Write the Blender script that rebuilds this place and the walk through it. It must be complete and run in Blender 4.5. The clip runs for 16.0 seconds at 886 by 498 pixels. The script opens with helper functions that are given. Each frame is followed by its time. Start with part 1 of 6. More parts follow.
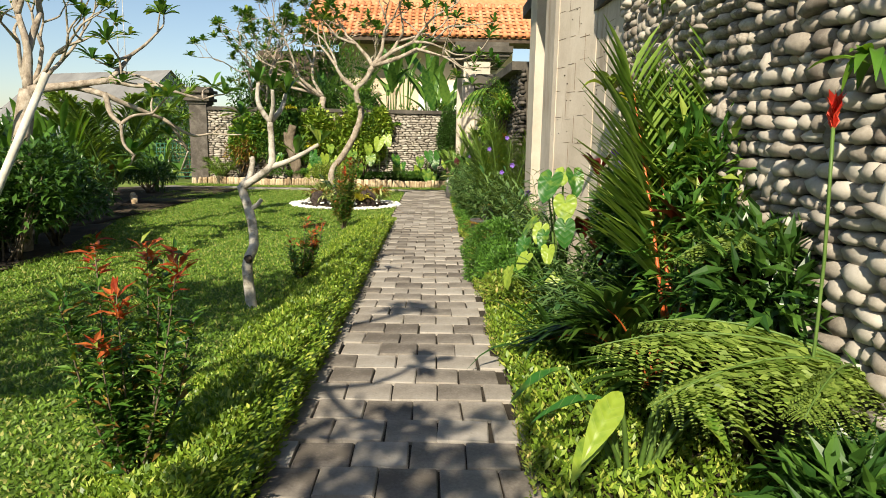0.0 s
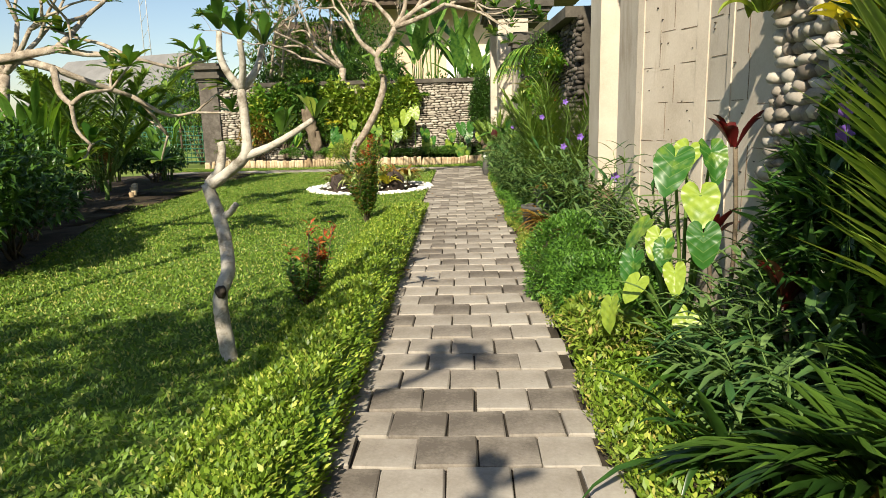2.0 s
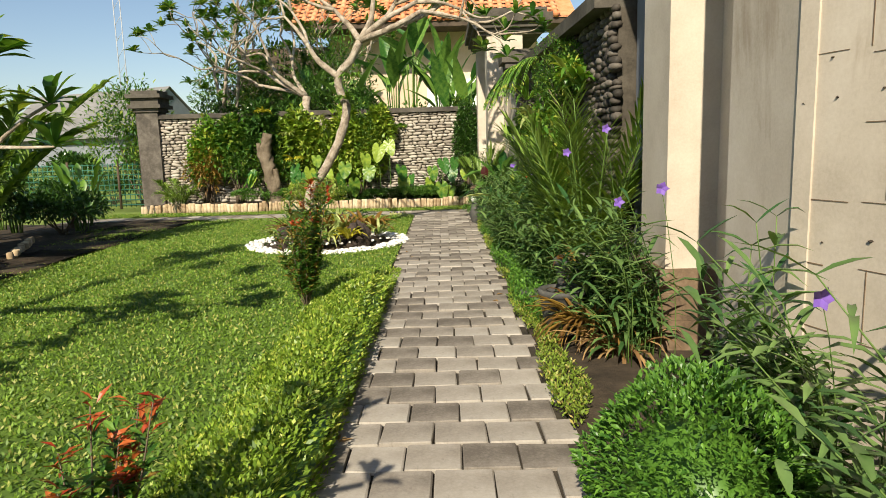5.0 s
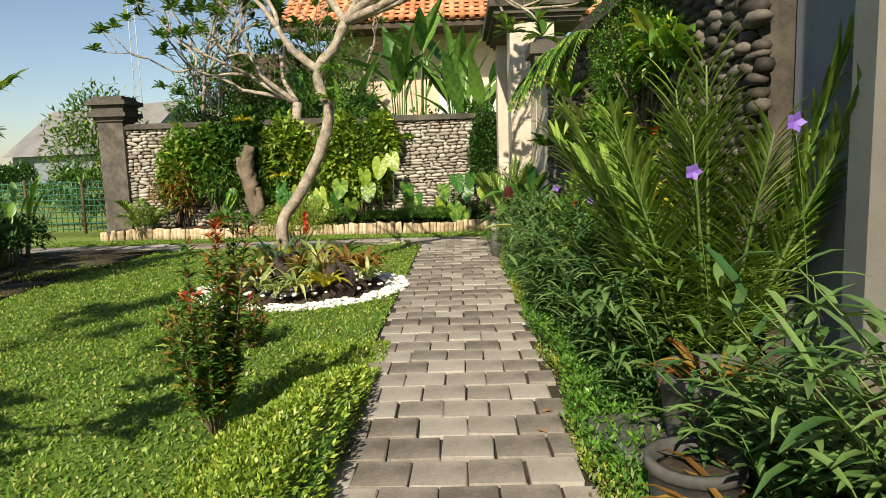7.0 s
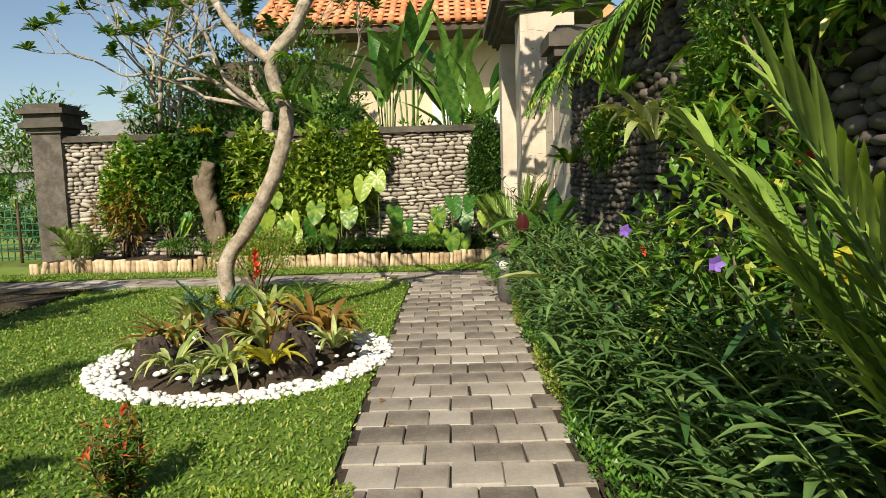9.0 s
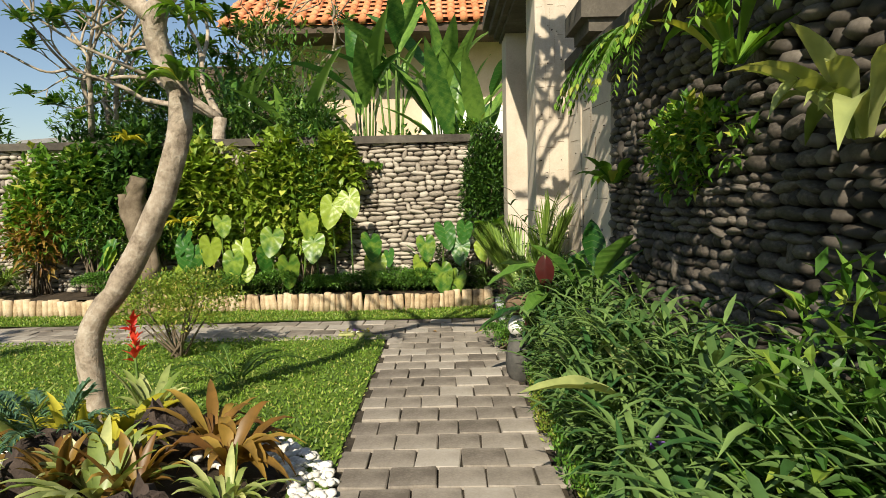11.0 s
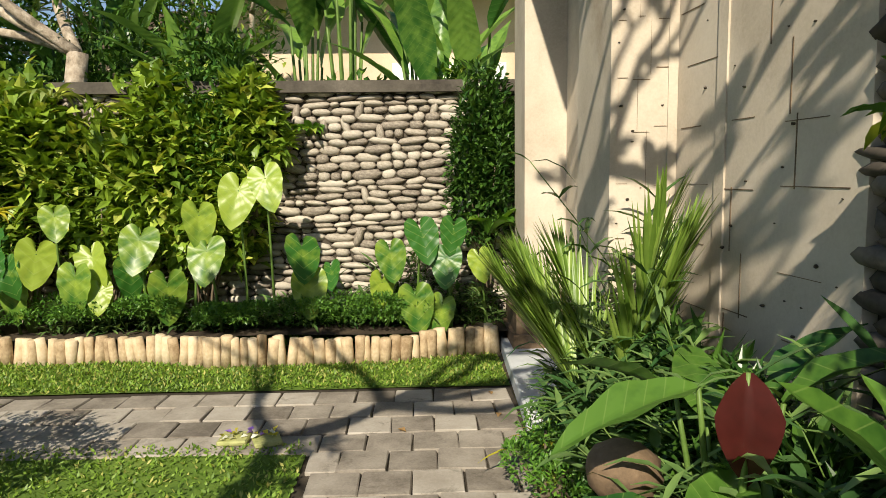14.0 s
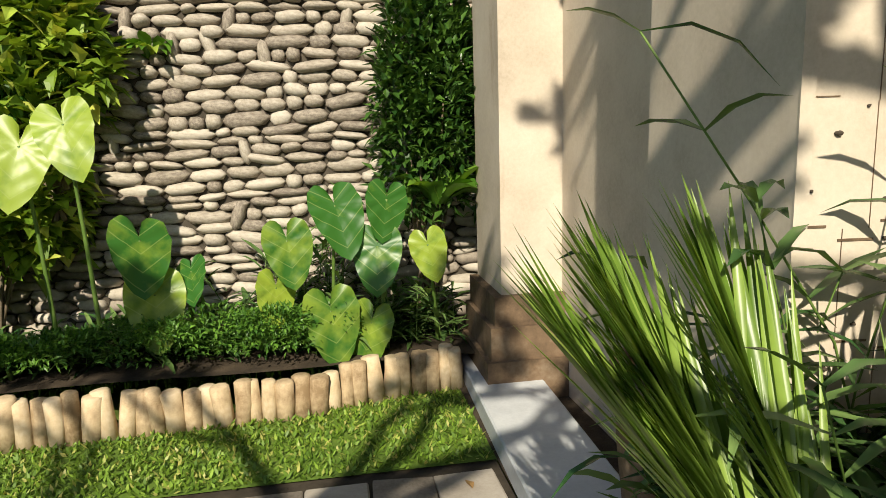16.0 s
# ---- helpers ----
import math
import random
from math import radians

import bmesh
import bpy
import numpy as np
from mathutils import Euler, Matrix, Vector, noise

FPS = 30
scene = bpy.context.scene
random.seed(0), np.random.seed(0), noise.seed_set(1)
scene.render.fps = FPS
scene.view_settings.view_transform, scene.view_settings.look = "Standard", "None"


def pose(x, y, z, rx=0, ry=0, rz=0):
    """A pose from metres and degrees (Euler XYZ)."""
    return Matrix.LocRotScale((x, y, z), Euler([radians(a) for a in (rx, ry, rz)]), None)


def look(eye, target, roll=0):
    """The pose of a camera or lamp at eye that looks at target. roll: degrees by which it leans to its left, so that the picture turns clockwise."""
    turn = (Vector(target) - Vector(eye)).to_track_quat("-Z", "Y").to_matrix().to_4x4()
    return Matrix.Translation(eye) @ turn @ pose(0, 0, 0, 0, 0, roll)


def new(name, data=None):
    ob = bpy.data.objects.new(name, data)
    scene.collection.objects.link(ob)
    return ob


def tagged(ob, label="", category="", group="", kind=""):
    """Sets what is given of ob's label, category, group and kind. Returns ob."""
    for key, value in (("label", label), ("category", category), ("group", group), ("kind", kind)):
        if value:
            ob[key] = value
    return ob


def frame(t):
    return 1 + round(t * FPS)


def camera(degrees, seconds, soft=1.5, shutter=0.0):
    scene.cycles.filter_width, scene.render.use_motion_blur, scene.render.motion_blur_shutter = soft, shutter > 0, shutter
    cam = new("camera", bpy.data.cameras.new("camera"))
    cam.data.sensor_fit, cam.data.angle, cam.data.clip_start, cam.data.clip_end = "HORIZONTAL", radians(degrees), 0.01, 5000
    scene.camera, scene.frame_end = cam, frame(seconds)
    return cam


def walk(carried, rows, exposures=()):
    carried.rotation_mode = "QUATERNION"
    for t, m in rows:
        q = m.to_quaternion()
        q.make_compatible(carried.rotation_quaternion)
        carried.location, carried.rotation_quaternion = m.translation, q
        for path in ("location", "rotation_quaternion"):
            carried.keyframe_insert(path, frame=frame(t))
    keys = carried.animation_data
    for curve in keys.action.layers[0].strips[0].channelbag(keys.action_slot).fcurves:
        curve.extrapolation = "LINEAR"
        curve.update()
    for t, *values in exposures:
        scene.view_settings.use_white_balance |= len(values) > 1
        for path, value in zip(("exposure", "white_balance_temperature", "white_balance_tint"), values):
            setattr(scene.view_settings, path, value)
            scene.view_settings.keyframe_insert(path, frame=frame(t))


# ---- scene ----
cam = camera(67.0, 16.0, 0.7)
PATH = [
    (0, (0.009, 2.185, 1.292), (0.042, 4.16, 0.974), 1.1),
    (0.5, (-0.048, 2.641, 1.288), (0.012, 4.604, 0.909), 1.1),
    (1, (-0.065, 3.004, 1.271), (-0.041, 4.967, 0.885), 0.2),
    (1.5, (-0.06, 3.434, 1.27), (-0.099, 5.393, 0.869), -0.5),
    (2, (-0.11, 3.863, 1.268), (-0.172, 5.822, 0.87), -1.4),
    (2.5, (-0.093, 4.247, 1.27), (-0.176, 6.206, 0.878), -1.9),
    (3, (-0.085, 4.636, 1.258), (-0.158, 6.595, 0.861), -1.9),
    (3.5, (-0.127, 5.011, 1.266), (-0.176, 6.974, 0.887), -2.4),
    (4, (-0.115, 5.434, 1.27), (-0.152, 7.405, 0.932), -2.7),
    (4.2, (-0.129, 5.595, 1.248), (-0.153, 7.567, 0.916), -2.7),
    (6.3, (-0.071, 8.087, 1.289), (-0.098, 10.072, 1.043), -0.6),
    (6.5, (-0.072, 8.312, 1.288), (-0.108, 10.297, 1.045), -1.3),
    (7, (-0.073, 8.782, 1.265), (-0.129, 10.764, 1.005), -1.8),
    (7.5, (-0.101, 9.311, 1.27), (-0.166, 11.294, 1.016), -2.0),
    (8, (-0.079, 9.786, 1.293), (-0.121, 11.772, 1.065), -2.0),
    (8.5, (-0.129, 10.202, 1.301), (-0.134, 12.19, 1.081), -2.0),
    (9, (-0.145, 10.661, 1.311), (-0.177, 12.649, 1.098), -1.7),
    (9.5, (-0.142, 11.134, 1.322), (-0.178, 13.126, 1.145), -1.5),
    (9.7, (-0.161, 11.312, 1.327), (-0.191, 13.305, 1.169), -1.6),
    (11.8, (-0.112, 13.629, 1.403), (-0.083, 15.622, 1.238), -0.5),
    (12, (-0.137, 13.84, 1.416), (-0.091, 15.833, 1.25), -0.4),
    (12.5, (-0.152, 14.361, 1.422), (-0.065, 16.352, 1.252), -0.4),
    (13, (-0.178, 14.87, 1.424), (-0.076, 16.861, 1.268), -0.1),
    (13.5, (-0.175, 15.334, 1.383), (-0.082, 17.323, 1.199), -0.5),
    (14, (-0.134, 15.818, 1.361), (-0.067, 17.805, 1.139), -0.7),
    (14.5, (-0.114, 16.283, 1.341), (0.012, 18.261, 1.069), -0.5),
    (15, (-0.073, 16.73, 1.317), (0.126, 18.698, 1.019), 0.2),
    (15.5, (-0.132, 17.204, 1.296), (0.131, 19.164, 0.998), -0.2),
    (16, (-0.161, 17.639, 1.265), (0.17, 19.582, 0.921), -1.7),
]
walk(cam, [(t, look(eye, target, roll)) for t, eye, target, roll in PATH], [(0.0, 0.56), (2.5, 0.62), (4.0, 0.53), (7.0, 0.42), (10.0, 0.38), (13.0, 0.42), (16.0, 0.38)])

# ---- light ----
SUN_FROM = Vector((-0.24, -0.97, 0.0)).normalized()
SUN_HEIGHT = 37.0
world = bpy.data.worlds.new("sky")
scene.world = world
world.use_nodes = True
wn, wl = world.node_tree.nodes, world.node_tree.links
sky = wn.new("ShaderNodeTexSky")
sky.sky_type, sky.sun_disc = "NISHITA", False
sky.sun_elevation = radians(SUN_HEIGHT)
sky.sun_rotation = math.atan2(SUN_FROM.x, SUN_FROM.y)
sky.air_density, sky.dust_density = 1.0, 0.6
wn["Background"].inputs["Strength"].default_value = 0.085
wl.new(sky.outputs[0], wn["Background"].inputs["Color"])
sun_data = bpy.data.lights.new("sun", "SUN")
sun_data.energy, sun_data.angle, sun_data.color = 5.6, radians(0.6), (1.0, 0.90, 0.72)
sun = new("sun", sun_data)
up_sun = SUN_FROM * math.cos(radians(SUN_HEIGHT)) + Vector((0, 0, math.sin(radians(SUN_HEIGHT))))
sun.matrix_world = look(up_sun * 40, (0, 0, 0))

# ---- materials ----
rng = np.random.default_rng(11)


def material(name):
    m = bpy.data.materials.new(name)
    m.use_nodes = True
    t = m.node_tree
    return m, t.nodes, t.links, t.nodes["Principled BSDF"]


def node(ns, kind, **values):
    n = ns.new(kind)
    for key, value in values.items():
        if key in n.inputs:
            n.inputs[key].default_value = value
    return n


def ramp(ns, stops):
    r = ns.new("ShaderNodeValToRGB")
    e = r.color_ramp.elements
    while len(e) < len(stops):
        e.new(0.5)
    for el, (at, col) in zip(e, stops):
        el.position, el.color = at, (*col, 1)
    return r


def leaf_material(name, dark, light, rough=0.45, through_light=0.35, tip=None, spots=0.0):
    """Leaf: a colour for each leaf, mottling, soft gloss and light that shines through."""
    m, ns, ln, p = material(name)
    geo = ns.new("ShaderNodeNewGeometry")
    mid = tuple((a + b) / 2 for a, b in zip(dark, light))
    stops = [(0.0, dark), (0.55, mid), (1.0, light)]
    if tip:
        stops = [(0.0, dark), (0.5, mid), (0.8, light), (0.93, tip)]
    r = ramp(ns, stops)
    ln.new(geo.outputs["Random Per Island"], r.inputs[0])
    tex = node(ns, "ShaderNodeTexNoise", Scale=14.0, Detail=4.0)
    co = ns.new("ShaderNodeTexCoord")
    ln.new(co.outputs["Object"], tex.inputs["Vector"])
    mix = ns.new("ShaderNodeMix")
    mix.data_type, mix.blend_type = "RGBA", "MULTIPLY"
    mix.inputs["Factor"].default_value = 0.6
    shade = ramp(ns, [(0.3, (0.55, 0.6, 0.5)), (0.7, (1.25, 1.2, 1.1))])
    ln.new(tex.outputs["Fac"], shade.inputs[0])
    ln.new(r.outputs[0], mix.inputs["A"])
    ln.new(shade.outputs[0], mix.inputs["B"])
    ln.new(mix.outputs["Result"], p.inputs["Base Color"])
    p.inputs["Roughness"].default_value = rough
    p.inputs["Specular IOR Level"].default_value = 0.4
    if through_light > 0:
        tr = ns.new("ShaderNodeBsdfTranslucent")
        warm = ns.new("ShaderNodeMix")
        warm.data_type, warm.blend_type = "RGBA", "MULTIPLY"
        warm.inputs["Factor"].default_value = 1.0
        warm.inputs["B"].default_value = (1.25, 1.15, 0.45, 1)
        ln.new(mix.outputs["Result"], warm.inputs["A"])
        ln.new(warm.outputs["Result"], tr.inputs["Color"])
        ms = ns.new("ShaderNodeMixShader")
        ms.inputs[0].default_value = through_light
        ln.new(p.outputs[0], ms.inputs[1])
        ln.new(tr.outputs[0], ms.inputs[2])
        ln.new(ms.outputs[0], ns["Material Output"].inputs["Surface"])
    return m


def veined_leaf_material(name, dark, light, vein):
    """Large leaf: pale ribs that run out from the midrib, mottled blade."""
    m, ns, ln, p = material(name)
    co = ns.new("ShaderNodeTexCoord")
    sep = ns.new("ShaderNodeSeparateXYZ")
    ln.new(co.outputs["Object"], sep.inputs[0])
    ab = node(ns, "ShaderNodeMath")
    ab.operation = "ABSOLUTE"
    ln.new(sep.outputs["X"], ab.inputs[0])
    lin = node(ns, "ShaderNodeMath")
    lin.operation = "MULTIPLY_ADD"
    lin.inputs[1].default_value = -0.8
    ln.new(ab.outputs[0], lin.inputs[0])
    ln.new(sep.outputs["Y"], lin.inputs[2])
    sin = node(ns, "ShaderNodeMath")
    sin.operation = "MULTIPLY"
    sin.inputs[1].default_value = 75.0
    ln.new(lin.outputs[0], sin.inputs[0])
    wave = node(ns, "ShaderNodeMath")
    wave.operation = "SINE"
    ln.new(sin.outputs[0], wave.inputs[0])
    vr = ramp(ns, [(0.955, (0, 0, 0)), (1.0, (0.3, 0.3, 0.3))])
    ln.new(wave.outputs[0], vr.inputs[0])
    tex = node(ns, "ShaderNodeTexNoise", Scale=9.0, Detail=5.0)
    ln.new(co.outputs["Object"], tex.inputs["Vector"])
    blade = ramp(ns, [(0.3, dark), (0.7, light)])
    add = node(ns, "ShaderNodeMath")
    info = ns.new("ShaderNodeObjectInfo")
    scl = node(ns, "ShaderNodeMath")
    scl.operation = "MULTIPLY_ADD"
    scl.inputs[1].default_value, scl.inputs[2].default_value = 0.7, -0.35
    ln.new(info.outputs["Random"], scl.inputs[0])
    ln.new(tex.outputs["Fac"], add.inputs[0])
    ln.new(scl.outputs[0], add.inputs[1])
    ln.new(add.outputs[0], blade.inputs[0])
    mix = ns.new("ShaderNodeMix")
    mix.data_type = "RGBA"
    ln.new(vr.outputs[0], mix.inputs["Factor"])
    ln.new(blade.outputs[0], mix.inputs["A"])
    mix.inputs["B"].default_value = (*vein, 1)
    ln.new(mix.outputs["Result"], p.inputs["Base Color"])
    p.inputs["Roughness"].default_value = 0.38
    bump = node(ns, "ShaderNodeBump", Strength=0.25, Distance=0.003)
    ln.new(wave.outputs[0], bump.inputs["Height"])
    ln.new(bump.outputs[0], p.inputs["Normal"])
    tr = ns.new("ShaderNodeBsdfTranslucent")
    ln.new(mix.outputs["Result"], tr.inputs["Color"])
    ms = ns.new("ShaderNodeMixShader")
    ms.inputs[0].default_value = 0.35
    ln.new(p.outputs[0], ms.inputs[1])
    ln.new(tr.outputs[0], ms.inputs[2])
    ln.new(ms.outputs[0], ns["Material Output"].inputs["Surface"])
    return m


def rough_material(name, stops, scale=3.0, fine=40.0, bump=0.4, depth=0.01, rough=0.85, by="", spread=0.5, stain=None, spec=0.3):
    """Mineral or bark: broad stains, fine grain and relief; by: 'object' or 'island' varies pieces."""
    m, ns, ln, p = material(name)
    co = ns.new("ShaderNodeTexCoord")
    big = node(ns, "ShaderNodeTexNoise", Scale=scale, Detail=6.0, Roughness=0.65)
    small = node(ns, "ShaderNodeTexNoise", Scale=fine, Detail=5.0, Roughness=0.7)
    ln.new(co.outputs["Object"], big.inputs["Vector"])
    ln.new(co.outputs["Object"], small.inputs["Vector"])
    fac = node(ns, "ShaderNodeMath")
    fac.operation = "MULTIPLY_ADD"
    fac.inputs[1].default_value = 0.35
    ln.new(small.outputs["Fac"], fac.inputs[0])
    sub = node(ns, "ShaderNodeMath")
    sub.operation = "ADD"
    sub.inputs[1].default_value = -0.175
    ln.new(big.outputs["Fac"], sub.inputs[0])
    ln.new(sub.outputs[0], fac.inputs[2])
    last = fac
    if by:
        if by == "object":
            src = ns.new("ShaderNodeObjectInfo").outputs["Random"]
        else:
            src = ns.new("ShaderNodeNewGeometry").outputs["Random Per Island"]
        add = node(ns, "ShaderNodeMath")
        add.operation = "MULTIPLY_ADD"
        add.inputs[1].default_value = spread
        ln.new(src, add.inputs[0])
        off = node(ns, "ShaderNodeMath")
        off.operation = "ADD"
        off.inputs[1].default_value = -spread / 2
        ln.new(fac.outputs[0], off.inputs[0])
        ln.new(off.outputs[0], add.inputs[2])
        last = add
    r = ramp(ns, stops)
    ln.new(last.outputs[0], r.inputs[0])
    out = r.outputs[0]
    if stain:
        st = node(ns, "ShaderNodeTexNoise", Scale=stain[1], Detail=7.0, Roughness=0.7, Distortion=0.6)
        mp = ns.new("ShaderNodeMapping")
        mp.inputs["Scale"].default_value = stain[2]
        ln.new(co.outputs["Object"], mp.inputs[0])
        ln.new(mp.outputs[0], st.inputs["Vector"])
        sr = ramp(ns, [(stain[3], (0, 0, 0)), (stain[3] + 0.18, (1, 1, 1))])
        ln.new(st.outputs["Fac"], sr.inputs[0])
        mix = ns.new("ShaderNodeMix")
        mix.data_type = "RGBA"
        mix.inputs["B"].default_value = (*stain[0], 1)
        ln.new(sr.outputs[0], mix.inputs["Factor"])
        ln.new(out, mix.inputs["A"])
        out = mix.outputs["Result"]
    ln.new(out, p.inputs["Base Color"])
    p.inputs["Roughness"].default_value = rough
    p.inputs["Specular IOR Level"].default_value = spec
    b = node(ns, "ShaderNodeBump", Strength=bump, Distance=depth)
    ln.new(fac.outputs[0], b.inputs["Height"])
    ln.new(b.outputs[0], p.inputs["Normal"])
    return m


GRASS = leaf_material("grass", (0.085, 0.17, 0.018), (0.24, 0.38, 0.05), 0.5, 0.3, tip=(0.42, 0.42, 0.13))
COVER = leaf_material("ground_cover_leaf", (0.09, 0.17, 0.015), (0.28, 0.41, 0.045), 0.42, 0.3, tip=(0.50, 0.55, 0.11))
COVER_LIME = leaf_material("lime_cover_leaf", (0.12, 0.20, 0.02), (0.30, 0.40, 0.06), 0.45, 0.35, tip=(0.50, 0.42, 0.14))
BOX = leaf_material("clipped_leaf", (0.04, 0.12, 0.018), (0.15, 0.31, 0.04), 0.4, 0.25)
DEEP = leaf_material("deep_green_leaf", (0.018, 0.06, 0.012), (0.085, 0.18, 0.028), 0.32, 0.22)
MIDGREEN = leaf_material("mid_green_leaf", (0.03, 0.10, 0.014), (0.12, 0.25, 0.035), 0.38, 0.3, tip=(0.28, 0.36, 0.06))
BRIGHT = leaf_material("bright_leaf", (0.06, 0.17, 0.018), (0.21, 0.38, 0.05), 0.38, 0.35, tip=(0.48, 0.50, 0.09))
STRAP = leaf_material("narrow_leaf", (0.035, 0.10, 0.03), (0.18, 0.28, 0.09), 0.24, 0.22)
PALM = leaf_material("palm_leaflet", (0.09, 0.18, 0.02), (0.30, 0.43, 0.09), 0.33, 0.3)
PALM_DARK = leaf_material("dark_palm_leaflet", (0.018, 0.05, 0.010), (0.08, 0.15, 0.022), 0.3, 0.25)
FERN = leaf_material("fern_leaflet", (0.12, 0.20, 0.03), (0.32, 0.42, 0.09), 0.5, 0.35)
RED_TIP = leaf_material("red_young_leaf", (0.30, 0.035, 0.012), (0.55, 0.16, 0.04), 0.4, 0.3)
BRONZE = leaf_material("bronze_leaf", (0.16, 0.075, 0.02), (0.36, 0.24, 0.05), 0.42, 0.3)
PURPLE = leaf_material("purple_underleaf", (0.040, 0.008, 0.008), (0.08, 0.014, 0.012), 0.4, 0.15)
MAROON = leaf_material("maroon_leaf", (0.06, 0.008, 0.008), (0.20, 0.02, 0.02), 0.3, 0.25)
YELLOW_LEAF = leaf_material("yellow_leaf", (0.40, 0.38, 0.03), (0.62, 0.56, 0.07), 0.4, 0.35)
PALE = leaf_material("striped_pale_leaf", (0.16, 0.24, 0.05), (0.55, 0.58, 0.26), 0.4, 0.3)
BLUISH = leaf_material("bluish_frond", (0.04, 0.10, 0.06), (0.12, 0.22, 0.13), 0.4, 0.2)
DRY = leaf_material("dry_leaf", (0.16, 0.08, 0.03), (0.42, 0.27, 0.12), 0.7, 0.2)
ELEPHANT = veined_leaf_material("elephant_ear_leaf", (0.04, 0.15, 0.02), (0.32, 0.43, 0.05), (0.42, 0.50, 0.16))
ELEPHANT_DEEP = veined_leaf_material("deep_broad_leaf", (0.018, 0.075, 0.012), (0.10, 0.21, 0.03), (0.26, 0.36, 0.10))
BANANA = veined_leaf_material("banana_leaf", (0.04, 0.13, 0.02), (0.18, 0.32, 0.05), (0.24, 0.36, 0.10))
VIOLET = leaf_material("violet_petal", (0.22, 0.10, 0.60), (0.34, 0.20, 0.78), 0.5, 0.4)
SCARLET = leaf_material("scarlet_petal", (0.60, 0.03, 0.02), (0.80, 0.10, 0.05), 0.5, 0.3)
WHITE_PETAL = leaf_material("white_petal", (0.7, 0.7, 0.62), (0.85, 0.85, 0.8), 0.5, 0.3)
STEM = rough_material("green_stem", [(0.3, (0.06, 0.12, 0.02)), (0.7, (0.14, 0.22, 0.05))], 6, 60, 0.2, 0.003, 0.5)
TWIG = rough_material("twig_bark", [(0.3, (0.07, 0.05, 0.03)), (0.7, (0.20, 0.16, 0.11))], 6, 70, 0.4, 0.004)
RED_STEM = rough_material("red_palm_stem", [(0.3, (0.35, 0.05, 0.015)), (0.7, (0.55, 0.16, 0.04))], 4, 50, 0.2, 0.003, 0.4)
WHITE_BARK = rough_material("pale_bark", [(0.3, (0.16, 0.13, 0.09)), (0.48, (0.44, 0.40, 0.33)), (0.75, (0.64, 0.60, 0.52))], 7, 45, 0.7, 0.01, 0.8,
                            stain=((0.13, 0.105, 0.07), 8.0, (1, 1, 1.8), 0.52))
BARK = rough_material("grey_bark", [(0.25, (0.11, 0.08, 0.055)), (0.5, (0.34, 0.28, 0.21)), (0.8, (0.58, 0.52, 0.43))], 9, 38, 0.9, 0.02, 0.9,
                      stain=((0.09, 0.075, 0.05), 7.0, (1, 1, 0.6), 0.55))
KNOT = rough_material("dark_knot", [(0.3, (0.02, 0.016, 0.012)), (0.7, (0.09, 0.07, 0.05))], 14, 80, 0.6, 0.006)
PAVER = rough_material("concrete_paver", [(0.2, (0.12, 0.102, 0.083)), (0.5, (0.27, 0.238, 0.198)), (0.8, (0.39, 0.355, 0.305))], 3.5, 75, 0.35, 0.005, 0.8, by="object", spread=0.46,
                       stain=((0.10, 0.085, 0.066), 6.5, (1, 1, 1), 0.56))
PAVER_REST = rough_material("concrete_paver_far", [(0.2, (0.12, 0.102, 0.083)), (0.5, (0.27, 0.238, 0.198)), (0.8, (0.39, 0.355, 0.305))], 3.5, 75, 0.35, 0.005, 0.8, by="island", spread=0.46,
                            stain=((0.10, 0.085, 0.066), 6.5, (1, 1, 1), 0.56))
SOIL = rough_material("dark_soil", [(0.3, (0.022, 0.016, 0.010)), (0.7, (0.075, 0.055, 0.035))], 6, 60, 0.8, 0.02, 0.95)
SAND = rough_material("joint_dirt", [(0.3, (0.022, 0.018, 0.012)), (0.7, (0.06, 0.048, 0.034))], 8, 90, 0.6, 0.006, 0.95)
TURF = rough_material("turf_base", [(0.3, (0.05, 0.095, 0.012)), (0.6, (0.11, 0.18, 0.022)), (0.85, (0.19, 0.22, 0.05))], 1.4, 50, 0.7, 0.02, 0.9)
FIELD = rough_material("rice_field", [(0.3, (0.09, 0.15, 0.02)), (0.7, (0.24, 0.30, 0.06))], 0.05, 1.2, 0.3, 0.1, 0.95)
RIVER_STONE = rough_material("river_stone", [(0.2, (0.15, 0.125, 0.10)), (0.5, (0.33, 0.29, 0.235)), (0.8, (0.47, 0.43, 0.36))], 6, 60, 0.3, 0.004, 0.75, by="object", spread=0.5)
RIVER_REST = rough_material("river_stone_far", [(0.2, (0.15, 0.125, 0.10)), (0.5, (0.33, 0.29, 0.235)), (0.8, (0.47, 0.43, 0.36))], 6, 60, 0.3, 0.004, 0.75, by="island", spread=0.5)
# algae-stained stone, its colour lowered further to carry the east wall's shade
DARK_STONE = rough_material("mossy_shade_darkened_stone", [(0.2, (0.028, 0.024, 0.019)), (0.5, (0.075, 0.063, 0.05)), (0.8, (0.16, 0.14, 0.115))], 6, 60, 0.3, 0.005, 0.7, by="object", spread=0.5)
DARK_REST = rough_material("mossy_shade_darkened_stone_far", [(0.2, (0.028, 0.024, 0.019)), (0.5, (0.075, 0.063, 0.05)), (0.8, (0.16, 0.14, 0.115))], 6, 60, 0.3, 0.005, 0.7, by="island", spread=0.5)
MORTAR = rough_material("dark_mortar", [(0.3, (0.03, 0.025, 0.018)), (0.7, (0.10, 0.085, 0.065))], 5, 50, 0.5, 0.01, 0.95)
